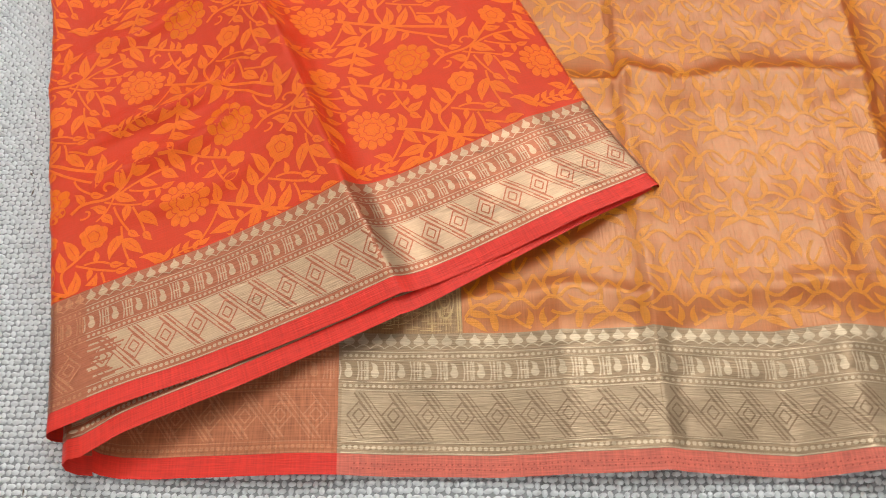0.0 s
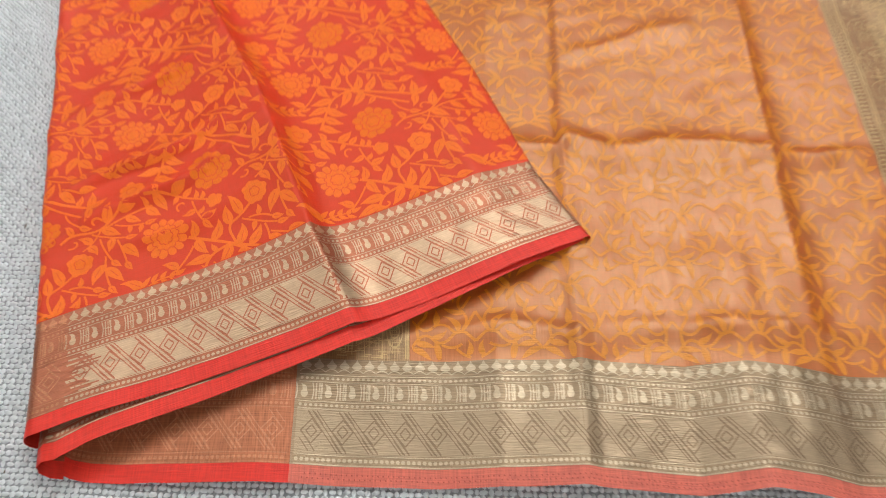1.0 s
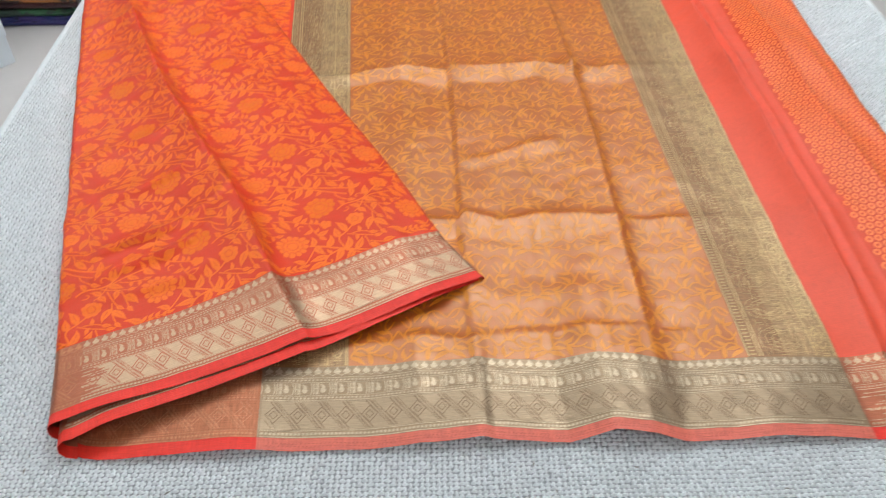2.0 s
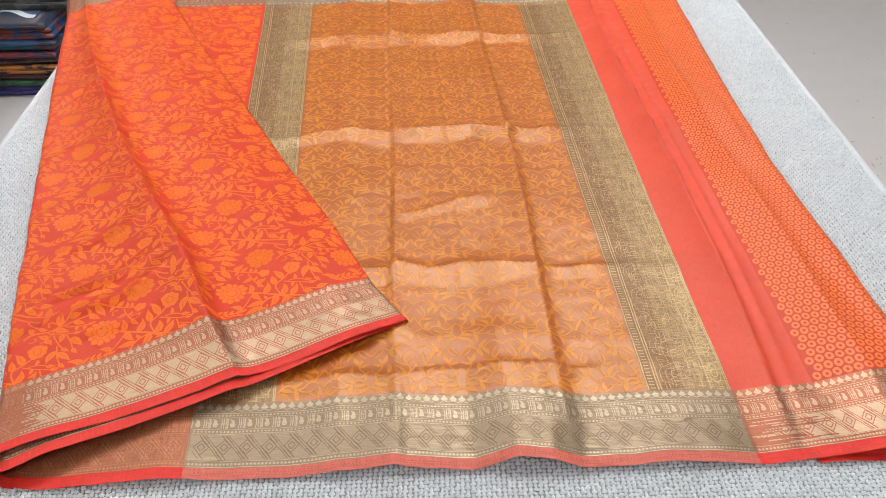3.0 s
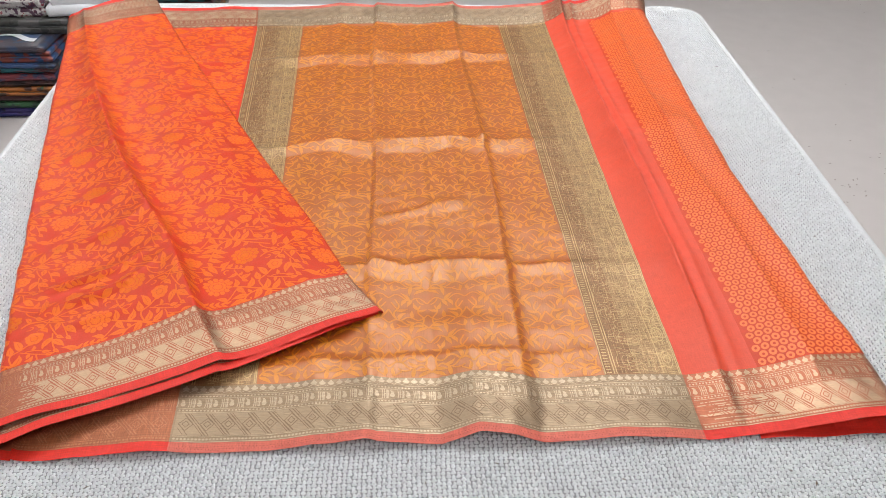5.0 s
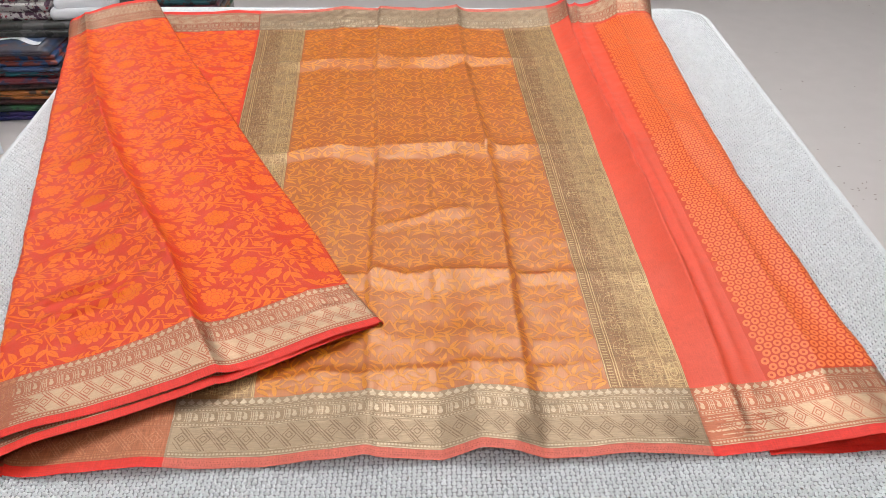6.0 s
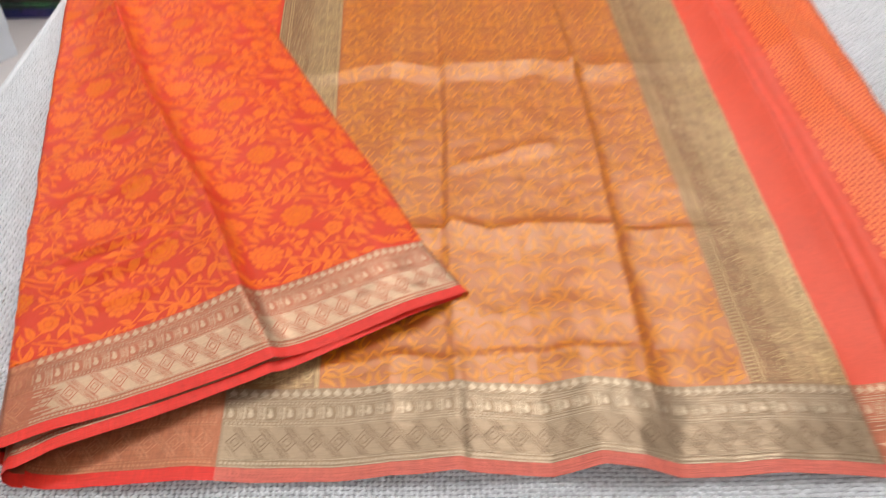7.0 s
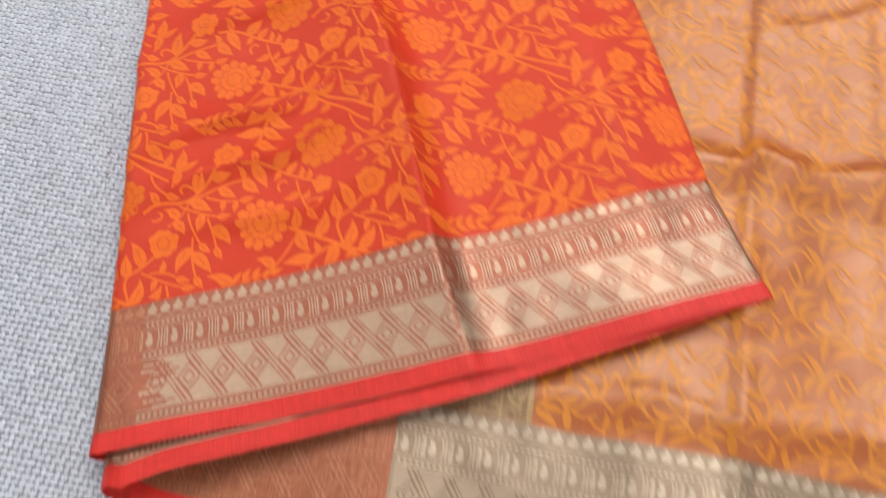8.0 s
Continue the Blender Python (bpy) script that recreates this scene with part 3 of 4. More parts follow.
    # the rounded fold at the ring field's side
    a = np.clip((S - 0.69) / ROLL, 0, 1) * math.pi
    r = z / 2
    return x + r * np.sin(a), y, z - r * (1 - np.cos(a)) * (1 - 0.002 / z)


lines_s = [-0.146, 0.0, 0.038, 0.073, 0.418, 0.452, 0.495, 0.572, 0.69, 0.69 + ROLL]
lines_q = [0.0, EDGE, LACE, LENGTH - LACE, LENGTH - EDGE, LENGTH]
base = Sheet(knots(lines_s, 0.003), knots(lines_q, 0.004), base_shape)
RIGHT = 0.69 + ROLL
ZONES = [("body_panel", -0.146, 0.0, "coral"), ("zari_band", 0.0, 0.038, "zari_band"), ("ornate_band", 0.038, 0.073, "zari_ornate"), ("pallu_panel", 0.073, 0.418, "tissue"),
         ("zari_band", 0.418, 0.452, "zari_band"), ("ornate_band", 0.452, 0.495, "zari_ornate"), ("plain_band", 0.495, 0.572, "plain_coral"), ("ring_panel", 0.572, RIGHT, "ring_ground")]
PARTS = {}
for name, a, b, mat in ZONES:
    PARTS[name if name != "zari_band" else (name, a)] = base.region(name, a, b, LACE, LENGTH - LACE, M[mat], saree)
for q0, q1, e0, e1 in ((EDGE, LACE, 0.0, EDGE), (LENGTH - LACE, LENGTH - EDGE, LENGTH - EDGE, LENGTH)):
    for a, b, mat, edge in ((-0.146, 0.0, "copper" if q0 > 0.5 else "copper_dull", "selvedge"), (0.0, 0.495, "zari_pale", "selvedge_pale"), (0.495, RIGHT, "copper", "selvedge")):
        PARTS[("border", a, q0 > 0.5)] = base.region("border", a, b, q0, q1, M[mat], saree, "woven metallic border")
        base.region("selvedge", a, b, e0, e1, M[edge], saree, "plain red edge strip")
for near, far_end in ((0.0, False), (LENGTH, True)):
    border(base, -0.145, -0.002, near, far_end, PARTS[("border", -0.146, far_end)], "bright" if far_end else "dull")
    border(base, 0.002, 0.493, near, far_end, PARTS[("border", 0.0, far_end)], "pale")
    # the long ragged start mixes copper in, painting gold that catches less light
    border(base, 0.497, RIGHT - 0.02, near, far_end, PARTS[("border", 0.495, far_end)], "bright", 0.08)


# a double row of small needle marks along the faded edge
figs = Figures()
for q in (0.0040, 0.0066, LENGTH - 0.0040, LENGTH - 0.0066):
    for k in range(150):
        figs.fan(0.008 + k * 0.0032 + (0.0016 if q in (0.0066, LENGTH - 0.0066) else 0), q, 0.00055, 5)
weave_in(figs, base, "stitch_weave", M["selvedge_dark"], saree, 0.0002)

# small rings in staggered rows
figs = Figures()
pitch = 0.0112
for j in range(int((LENGTH - 2 * LACE) / (pitch * 0.87))):
    for i in range(13):
        s, q = 0.5800 + (i + 0.5 * (j % 2)) * pitch, LACE + 0.006 + j * pitch * 0.87
        if s < RIGHT - 0.02:
            figs.ring(s, q, 0.0018, 0.0049, 12)
weave_in(figs, base, "ring_weave", M["motif_ring"], PARTS["ring_panel"], label="pale orange woven rings")


# ---- filling a repeat with leaves that keep clear of one another ----
class Repeat:
    """A repeat of the weave with a map of what is taken; it wraps round upwards and, if asked, sideways."""

    def __init__(self, wide, tall, seed, wrap=True, cell=0.0004):
        self.w, self.h, self.cell, self.wrap = wide, tall, cell, wrap
        self.nx, self.ny = round(wide / cell), round(tall / cell)
        self.taken = np.zeros((self.ny, self.nx), dtype=bool)
        self.rng = random.Random(seed)
        self.ops = []

    def cells(self, x, y, r):
        n = max(1, math.ceil(r / self.cell))
        g = np.arange(-n, n + 1)
        dx, dy = np.meshgrid(g, g)
        m = np.hypot(dx, dy) <= r / self.cell + 0.3
        return (int(y / self.cell) + dy[m]) % self.ny, int(x / self.cell) + dx[m]

    def clear(self, spots, margin):
        for x, y, r in spots:
            cy, cx = self.cells(x, y, r + margin)
            if not self.wrap:
                if x < r + margin / 2 or x > self.w - r - margin / 2:
                    return False
                cx = np.clip(cx, 0, self.nx - 1)
            if self.taken[cy, cx % self.nx].any():
                return False
        return True

    def take(self, spots):
        for x, y, r in spots:
            cy, cx = self.cells(x, y, r)
            ok = (cx >= 0) & (cx < self.nx) if not self.wrap else np.ones(len(cx), bool)
            self.taken[cy[ok], cx[ok] % self.nx] = True

    def stem(self, pts, w):
        pts = np.asarray(pts)
        self.take([(x, y, w / 2) for x, y in pts])
        self.ops.append(("stem", pts, w))

    def bloom(self, x, y, r, petals, turn, kind=0):
        self.take([(x, y, r)])
        self.ops.append(("bloom", x, y, r, petals, turn, kind))

    def leaf(self, x, y, a, ln, w, bend, margin, free=0.35):
        t = np.linspace(0, 1, 7)
        px, py = x + ln * t * np.cos(a + bend * t), y + ln * t * np.sin(a + bend * t)
        spots = [(px[k], py[k], w / 2 * math.sin(math.pi * min(max(t[k], 0.03), 0.97) ** 0.72)) for k in range(7)]
        if not self.clear([p for p, q in zip(spots, t) if q >= free], margin):
            return False
        self.take(spots)
        self.ops.append(("leaf", x, y, a, ln, w, bend))
        return True

    def grow(self, paths, sizes, margin, tries=9):
        """Leaves from the stems, the large ones first."""
        for ln, w in sizes:
            for pts in paths:
                for k in range(1, len(pts) - 1):
                    d = pts[k + 1] - pts[k]
                    a = math.atan2(d[1], d[0])
                    for side in (1, -1):
                        for _ in range(tries // 3):
                            if self.leaf(pts[k][0], pts[k][1], a + side * self.rng.uniform(0.6, 1.3), ln * self.rng.uniform(0.85, 1.15), w, side * self.rng.uniform(-0.7, 0.9), margin):
                                break

    def branch(self, paths, length, width, margin, tries):
        """Curved twigs that leave the stems for the open ground, each ending in a leaf."""
        for _ in range(tries):
            pts = self.rng.choice(paths)
            k = self.rng.randrange(1, len(pts) - 1)
            d = pts[k + 1] - pts[k]
            a = math.atan2(d[1], d[0]) + self.rng.choice((1, -1)) * self.rng.uniform(0.5, 1.2)
            bend, ln = self.rng.uniform(-1.6, 1.6), length * self.rng.uniform(0.7, 1.3)
            t = np.linspace(0, 1, 9)
            p = np.stack([pts[k][0] + np.cumsum(np.cos(a + bend * t)) * ln / 9, pts[k][1] + np.cumsum(np.sin(a + bend * t)) * ln / 9], 1)
            if self.clear([(x, y, 0.0022) for x, y in p[3:]], margin):
                self.stem(p, width)
                self.leaf(p[-1][0], p[-1][1], a + bend, 0.0095, 0.0050, 0.3, 0.0, 0.6)
                paths.append(p)

    def draw(self, x0, y0, figs, extra, veins, mirror=False):
        m = -1 if mirror else 1
        for op, *v in self.ops:
            if op == "stem":
                figs.ribbon(v[0] * (m, 1) + (x0, y0), v[1])
            elif op == "bloom":
                (extra if v[5] else figs).flower(x0 + m * v[0], y0 + v[1], v[2], v[3], v[4], veins)
            else:
                a = v[2] if not mirror else math.pi - v[2]
                figs.leaf(x0 + m * v[0], y0 + v[1], a, v[3], v[4], m * v[5])
                if v[4] > 0.0045:
                    veins.line((x0 + m * v[0] + 0.25 * v[3] * math.cos(a), y0 + v[1] + 0.25 * v[3] * math.sin(a)),
                               (x0 + m * v[0] + 0.66 * v[3] * math.cos(a + m * v[5] * 0.66), y0 + v[1] + 0.66 * v[3] * math.sin(a + m * v[5] * 0.66)), 0.0005)


def rounded(points, passes=3):
    """A polyline with its corners cut until it runs smoothly."""
    p = np.array(points, dtype=float)
    for _ in range(passes):
        q, r = 0.75 * p[:-1] + 0.25 * p[1:], 0.25 * p[:-1] + 0.75 * p[1:]
        p = np.vstack([p[:1], np.stack([q, r], 1).reshape(-1, 2), p[-1:]])
    return p


def spiral(x, y, a, size, turn, n=12):
    t = np.linspace(0, 1, n)
    b = a + turn * 4.4 * t ** 1.2
    st = size * (1.2 - t) / 6
    return np.stack([x + np.cumsum(st * np.cos(b)), y + np.cumsum(st * np.sin(b))], 1)


# scrolling leaf figures of the pallu
def pallu_figures():
    """Flame-like hooked leaves on sinuous stems, mirrored from one half repeat to the next."""
    half, rows = 0.345 / 8, 15
    tall = (LENGTH - 2 * LACE - 0.003) / rows
    tile = Repeat(half, tall, 8, wrap=False)
    paths = []
    for y, lean in ((0.006, 1), (0.030, -1), (0.050, 1)):
        paths += [rounded([(0.0, y), (0.010, y + 0.013 * lean), (0.021, y + 0.002 * lean), (0.033, y + 0.016 * lean), (0.0431, y + 0.006)], 2)]
    paths += [rounded([(0.006, 0.012), (0.004, 0.024), (0.012, 0.034), (0.008, 0.046)], 2), rounded([(0.034, 0.018), (0.039, 0.030), (0.030, 0.042), (0.036, 0.054)], 2)]
    for p in paths:
        tile.stem(p, 0.0020)
    tile.branch(paths, 0.014, 0.0018, 0.0010, 60)
    tile.grow(paths, ((0.0150, 0.0046), (0.0110, 0.0042), (0.0080, 0.0036), (0.0055, 0.0030)), 0.0015)
    tile.branch(paths, 0.008, 0.0016, 0.0010, 120)
    figs, spare = Figures(), Figures()
    for j in range(rows):
        for i in range(4):
            left = 0.073 + 2 * i * half
            tile.draw(left, LACE + 0.0015 + j * tall, figs, figs, spare)
            tile.draw(left + 2 * half, LACE + 0.0015 + j * tall, figs, figs, spare, True)
    return figs


weave_in(pallu_figures(), base, "scroll_weave", M["motif_mustard"], PARTS["pallu_panel"], lift=0.0003, place=lambda V: (np.clip(V, (0.0745, LACE + 0.001), (0.4165, LENGTH - LACE - 0.001)), np.ones(len(V), bool)),
         label="mustard woven leaf scrolls")


# threads and paisley outlines of the two zari bands
def band_figures(s0, s1):
    figs = Figures()
    q0, q1 = LACE + 0.001, LENGTH - LACE - 0.001
    w = s1 - s0
    for d in (0.0012, 0.0105, 0.013, w - 0.018, w - 0.0025, w - 0.001):
        figs.line((s0 + d, q0), (s0 + d, q1), 0.0010, 0.006)
    for k in range(int((q1 - q0) / 0.0042)):
        q = q0 + (k + 0.5) * 0.0042
        figs.line((s0 + 0.003, q), (s0 + 0.008, q), 0.0012)
    step = 0.040
    for k in range(int((q1 - q0) / step)):
        q = q0 + (k + 0.5) * step
        c = s0 + 0.036
        for r in (1.0, 0.72, 0.45):
            t = np.linspace(0, 2 * np.pi, 22)
            figs.ribbon(np.stack([c + r * 0.020 * np.cos(t) * (1 - 0.15 * np.sin(t)), q + r * 0.017 * np.sin(t) * np.sin(t / 2) ** 0.5 + 0.0012 * np.sin(5 * t)], 1), 0.0004)
        figs.ring(s0 + w - 0.010, q, 0.0028, 0.0036, 12, 1.6)
        figs.ring(s0 + w - 0.010, q, 0.0050, 0.0057, 14, 2.2)
        figs.curl(s0 + w - 0.013, q + step / 2, 1.2, 0.010, 1, 0.0009)
        figs.curl(s0 + w - 0.008, q + step / 2, 1.9, 0.010, -1, 0.0009)
    rng = random.Random(int(s0 * 1000) + 5)
    for _ in range(5200):
        s, q = s0 + 0.013 + (w - 0.019) * rng.random() ** 0.6, q0 + (q1 - q0) * rng.random()
        long = rng.uniform(0.002, 0.008)
        if rng.random() < 0.55:
            figs.line((s, q), (min(s + long, s1 - 0.003), q), 0.0005)
        else:
            figs.line((s, q), (s, min(q + 1.6 * long, q1)), 0.0004)
    return figs


for a, b in ((0.0, 0.073), (0.418, 0.495)):
    weave_in(band_figures(a, b), base, "band_weave", M["zari_yellow"], PARTS[("zari_band", a)])


# ---- flowering vine of the body fabric ----
VINE_WIDE, VINE_TALL = 0.131, 0.112


def vine_figures(cols, rows, a0=0.0, b0=0.0):
    """Two great blooms, smaller ones, arching stems, sprigs and curls. Returns orange figures, ochre blooms and the dark veins on both."""
    tile = Repeat(VINE_WIDE, VINE_TALL, 12)
    for x, y, r, petals, turn, ochre in ((0.077, 0.158, 0.0172, 11, 0.3, True), (0.031, 0.115, 0.0172, 13, 0.0, False),
                                         (0.101, 0.120, 0.0098, 8, 0.2, False), (0.149, 0.168, 0.0106, 7, 0.6, False),
                                         (0.072, 0.129, 0.0066, 5, 0.4, False)):
        tile.bloom(x, y, r, petals, turn, ochre)
    stems = [([(0.046, 0.108), (0.059, 0.099), (0.074, 0.087), (0.096, 0.072), (0.116, 0.056)], 0.0023),
             ([(0.072, 0.088), (0.087, 0.073), (0.102, 0.057), (0.110, 0.049)], 0.0019),
             ([(0.076, 0.086), (0.074, 0.104), (0.085, 0.107), (0.096, 0.114)], 0.0019),
             ([(0.070, 0.088), (0.056, 0.086), (0.047, 0.073), (0.036, 0.056)], 0.0021),
             ([(0.026, 0.158), (0.040, 0.155), (0.054, 0.142), (0.070, 0.131)], 0.0018),
             ([(0.091, 0.144), (0.101, 0.149), (0.119, 0.143), (0.131, 0.151), (0.143, 0.162)], 0.0020),
             ([(0.119, 0.143), (0.141, 0.149), (0.160, 0.149)], 0.0017),
             ([(0.136, 0.078), (0.147, 0.083), (0.160, 0.082)], 0.0013),
             ([(0.105, 0.130), (0.113, 0.134), (0.120, 0.143)], 0.0014)]
    paths = [rounded(p) for p, _ in stems]
    for p, (_, w) in zip(paths, stems):
        tile.stem(p, w)
    for x, y, a, size, turn in ((0.047, 0.131, 2.2, 0.011, -1), (0.066, 0.114, 0.2, 0.011, 1), (0.094, 0.139, 5.6, 0.010, 1),
                                (0.124, 0.150, 1.9, 0.010, 1), (0.050, 0.080, 5.0, 0.010, 1)):
        c = spiral(x, y, a, size, turn)
        if tile.clear([(q[0], q[1], 0.0008) for q in c[5:]], 0.0004):
            tile.stem(c, 0.0016)
    # the three-lobed leaf at the end of the main stem, and the sprig of narrow leaflets
    for a, ln, w in ((0.9, 0.0165, 0.0072), (-0.1, 0.0150, 0.0062), (2.0, 0.0125, 0.0056)):
        tile.leaf(0.116, 0.056, a, ln, w, 0.35, 0.0, 0.6)
    for k in range(4):
        for side in (1, -1):
            tile.leaf(0.138 + 0.0062 * k, 0.079 + 0.0032 * math.sin(0.7 + 0.7 * k), 0.1 + side * 1.0, 0.0098 - 0.0008 * k, 0.0036, -0.3 * side, 0.0, 0.7)
    tile.leaf(0.160, 0.082, 0.0, 0.009, 0.0036, 0.2, 0.0, 0.7)
    tile.branch(paths, 0.024, 0.0015, 0.0012, 160)
    tile.grow(paths, ((0.0170, 0.0078), (0.0130, 0.0066), (0.0095, 0.0054), (0.0068, 0.0042)), 0.0010)
    tile.branch(paths, 0.012, 0.0012, 0.0009, 200)
    tile.grow(paths, ((0.0075, 0.0042), (0.0055, 0.0034)), 0.0009)
    figs, extra, veins = Figures(), Figures(), Figures()
    for j in range(rows):
        for i in range(cols):
            tile.draw(a0 + i * VINE_WIDE, b0 + j * VINE_TALL, figs, extra, veins)
    return figs, extra, veins


# ---- the turned-over flap: two layers that fan out from the far end ----
FLAP_LEFT = [(-0.158, 0.022), (-0.184, 0.116), (-0.228, 0.270), (-0.292, 0.512), (-0.370, 0.811), (-0.423, 1.028), (-0.442, 1.132)]
FLAP_RIGHT = [(0.189, 0.184), (0.151, 0.247), (0.103, 0.355), (0.027, 0.505), (-0.073, 0.716), (-0.185, 0.944), (-0.300, 1.195)]
WIDE = 0.392
TURN_L, TURN_R = -0.03, 0.018
FLAP_LONG = 1.14


def flap_plan(u, v):
    a, b = lerp_points(FLAP_LEFT, v), lerp_points(FLAP_RIGHT, v)
    p = a + (b - a) * u[..., None]
    sag = 0.004 * np.sin(np.pi * u) * (1 - v)
    return p[..., 0] + sag * 0.4, p[..., 1] - sag


def ridge_at(v):
    return np.interp(v, [0.0, 0.2, 0.45, 0.7, 1.0], [0.545, 0.50, 0.36, 0.26, 0.13])


def flap_height(u, v):
    ur = ridge_at(v)
    left = 0.016 + 0.026 * np.clip(u / ur, 0, 1) ** 2.6
    d = u - ur
    right = 0.0140 + 0.0280 * np.exp(-np.clip(d, 0, 1) / (0.024 + 0.03 * v)) + 0.010 * np.clip(d / 0.35, 0, 1) * np.clip((1 - u) / 0.12, 0, 1)
    z = np.where(d < 0, left, right)
    z = 0.0165 + (z - 0.0165) * np.interp(v, [0, 0.12, 0.55, 1.0], [0.30, 1.0, 0.8, 0.15]) + 0.005 * v + 0.014 * u * v ** 3
    z += 0.012 * np.exp(-((u - 0.5) / 0.6) ** 2) * v ** 2
    # the loose loop of the near corner
    z += 0.0085 * np.exp(-((u - 0.08) / 0.20) ** 2) * np.exp(-v / 0.10)
    return z


def flap_shape(S, Q):
    u0, v = S / WIDE, np.clip(Q / FLAP_LONG, 0, 1)
    u = np.clip(u0, 0, 1)
    x, y = flap_plan(u, v)
    z = flap_height(u, v)
    # short pulled wrinkles across the left half
    for c, h, sl in ((0.128, 0.0045, 0.10), (0.172, 0.0085, 0.22), (0.205, 0.0095, 0.16), (0.290, 0.0060, 0.2), (0.38, 0.0055, 0.15), (0.52, 0.0050, 0.1), (0.70, 0.0050, 0.1)):
        d = Q - c - sl * (S - 0.12) - 0.006 * np.sin(S * 40)
        z += h * np.where(d > 0, np.exp(-d / 0.016), np.exp(d / 0.0045)) * np.exp(-((u - 0.24) / 0.20) ** 2)
    z += 0.0026 * bumpy(x, y, 21, 0.13) + 0.0009 * bumpy(x, y, 22, 0.04)
    z += 0.16 * np.clip(Q - (FLAP_LONG - LACE - 0.01), 0, 1)
    y = y - 0.12 * np.clip(Q - (FLAP_LONG - LACE - 0.01), 0, 1)
    # rounded folds at both sides
    al = np.clip(-S / (-TURN_L), 0, 1) * math.pi
    ar = np.clip((S - WIDE) / TURN_R, 0, 1) * math.pi
    rl, rr = z / 2 - 0.001, 0.0045
    x = x - rl * np.sin(al) * 0.75 + rr * np.sin(ar) * 0.85
    y = y - rl * np.sin(al) * 0.2 + rr * np.sin(ar) * 0.5
    z = z - rl * (1 - np.cos(al)) - rr * (1 - np.cos(ar))
    return x, y, z


flap_q = [0.0, EDGE, LACE, FLAP_LONG - LACE, FLAP_LONG - EDGE, FLAP_LONG]
flap = Sheet(knots([TURN_L, 0.0, WIDE, WIDE + TURN_R], 0.0035), knots(flap_q, 0.005), flap_shape)
F0, F1 = TURN_L, WIDE + TURN_R
flap_panel = flap.region("flap_panel", F0, F1, LACE, FLAP_LONG - LACE, M["coral"], saree, "coral silk body fabric turned over")
for q0, q1, e0, e1, near in ((EDGE, LACE, 0.0, EDGE, 0.0), (FLAP_LONG - LACE, FLAP_LONG - EDGE, FLAP_LONG - EDGE, FLAP_LONG, FLAP_LONG)):
    trim = flap.region("flap_border", F0, F1, q0, q1, M["copper"], saree, "copper and gold woven border")
    flap.region("flap_selvedge", F0, F1, e0, e1, M["selvedge"], saree, "plain red edge strip")
    # dull threads by the side roll paint the border's loss of gleam there
    border(flap, F0 + 0.004, 0.0195, near, near > 0, trim, "dull")
    border(flap, 0.0195, WIDE + 0.004, near, near > 0, trim, "bright", 0.024)


def on_flap(origin, degrees, left):
    """Places flat figures on one half of the flap, cut off at the fold."""
    c, s = math.cos(radians(degrees)), math.sin(radians(degrees))

    def place(V):
        X = origin[0] + V[:, 0] * c - V[:, 1] * s
        Y = origin[1] + V[:, 0] * s + V[:, 1] * c
        u, v = np.full(len(V), 0.5), np.clip((Y - 0.1) / 1.1, 0, 1)
        for _ in range(25):
            x, y = flap_plan(u, v)
            xu, yu = flap_plan(u + 1e-3, v)
            xv, yv = flap_plan(u, v + 1e-3)
            a, b, cc, d = (xu - x) * 1e3, (xv - x) * 1e3, (yu - y) * 1e3, (yv - y) * 1e3
            det = a * d - b * cc
            det = np.where(np.abs(det) < 1e-6, 1e-6, det)
            ex, ey = X - x, Y - y
            u = np.clip(u + np.clip((d * ex - b * ey) / det, -0.3, 0.3), -1.0, 2.0)
            v = np.clip(v + np.clip((a * ey - cc * ex) / det, -0.3, 0.3), 0, 0.999)
        x, y = flap_plan(u, v)
        q = v * FLAP_LONG
        ur = ridge_at(v)
        near = np.hypot(x - X, y - Y) < 0.004
        low, high = (-0.03, ur) if left else (ur, np.full_like(ur, 1.02))
        ok = near & (u > low - 0.02) & (u < high + 0.02) & (q > LACE - 0.003) & (q < FLAP_LONG - LACE + 0.003)
        u = np.clip(u, low, high)
        q = np.clip(q, LACE + 0.0005, FLAP_LONG - LACE - 0.0005)
        return np.stack([u * WIDE, q], 1), ok

    return place


base_zone = lambda V: (V, (V[:, 0] < -0.003) & (V[:, 0] > -0.144) & (V[:, 1] > LACE) & (V[:, 1] < LENGTH - LACE))
WOVEN = list(zip(("motif_orange", "motif_ochre", "motif_vein"), (0.0003, 0.0003, 0.00045)))
for figs, (mat, lift) in zip(vine_figures(7, 15, -4 * VINE_WIDE, -4 * VINE_TALL), WOVEN):
    weave_in(figs, flap, "vine_weave", M[mat], flap_panel, lift, on_flap((0.03, 0.115), 27, True), "woven flowers and vines")
    weave_in(figs, flap, "vine_weave", M[mat], flap_panel, lift, on_flap((0.03, 0.115), 27, False), "woven flowers and vines")
for figs, (mat, lift) in zip(vine_figures(3, 6, -0.19, 0.48), WOVEN):
    weave_in(figs, base, "vine_weave", M[mat], PARTS["body_panel"], lift, base_zone, "woven flowers and vines")

# second layer, seen at the near edge beneath the flap
UNDER_NEAR = [(-0.1405, 0.008), (-0.122, 0.020), (-0.067, 0.046), (-0.001, 0.078), (0.029, 0.092), (0.096, 0.131), (0.188, 0.183)]
UNDER_LONG = 0.30


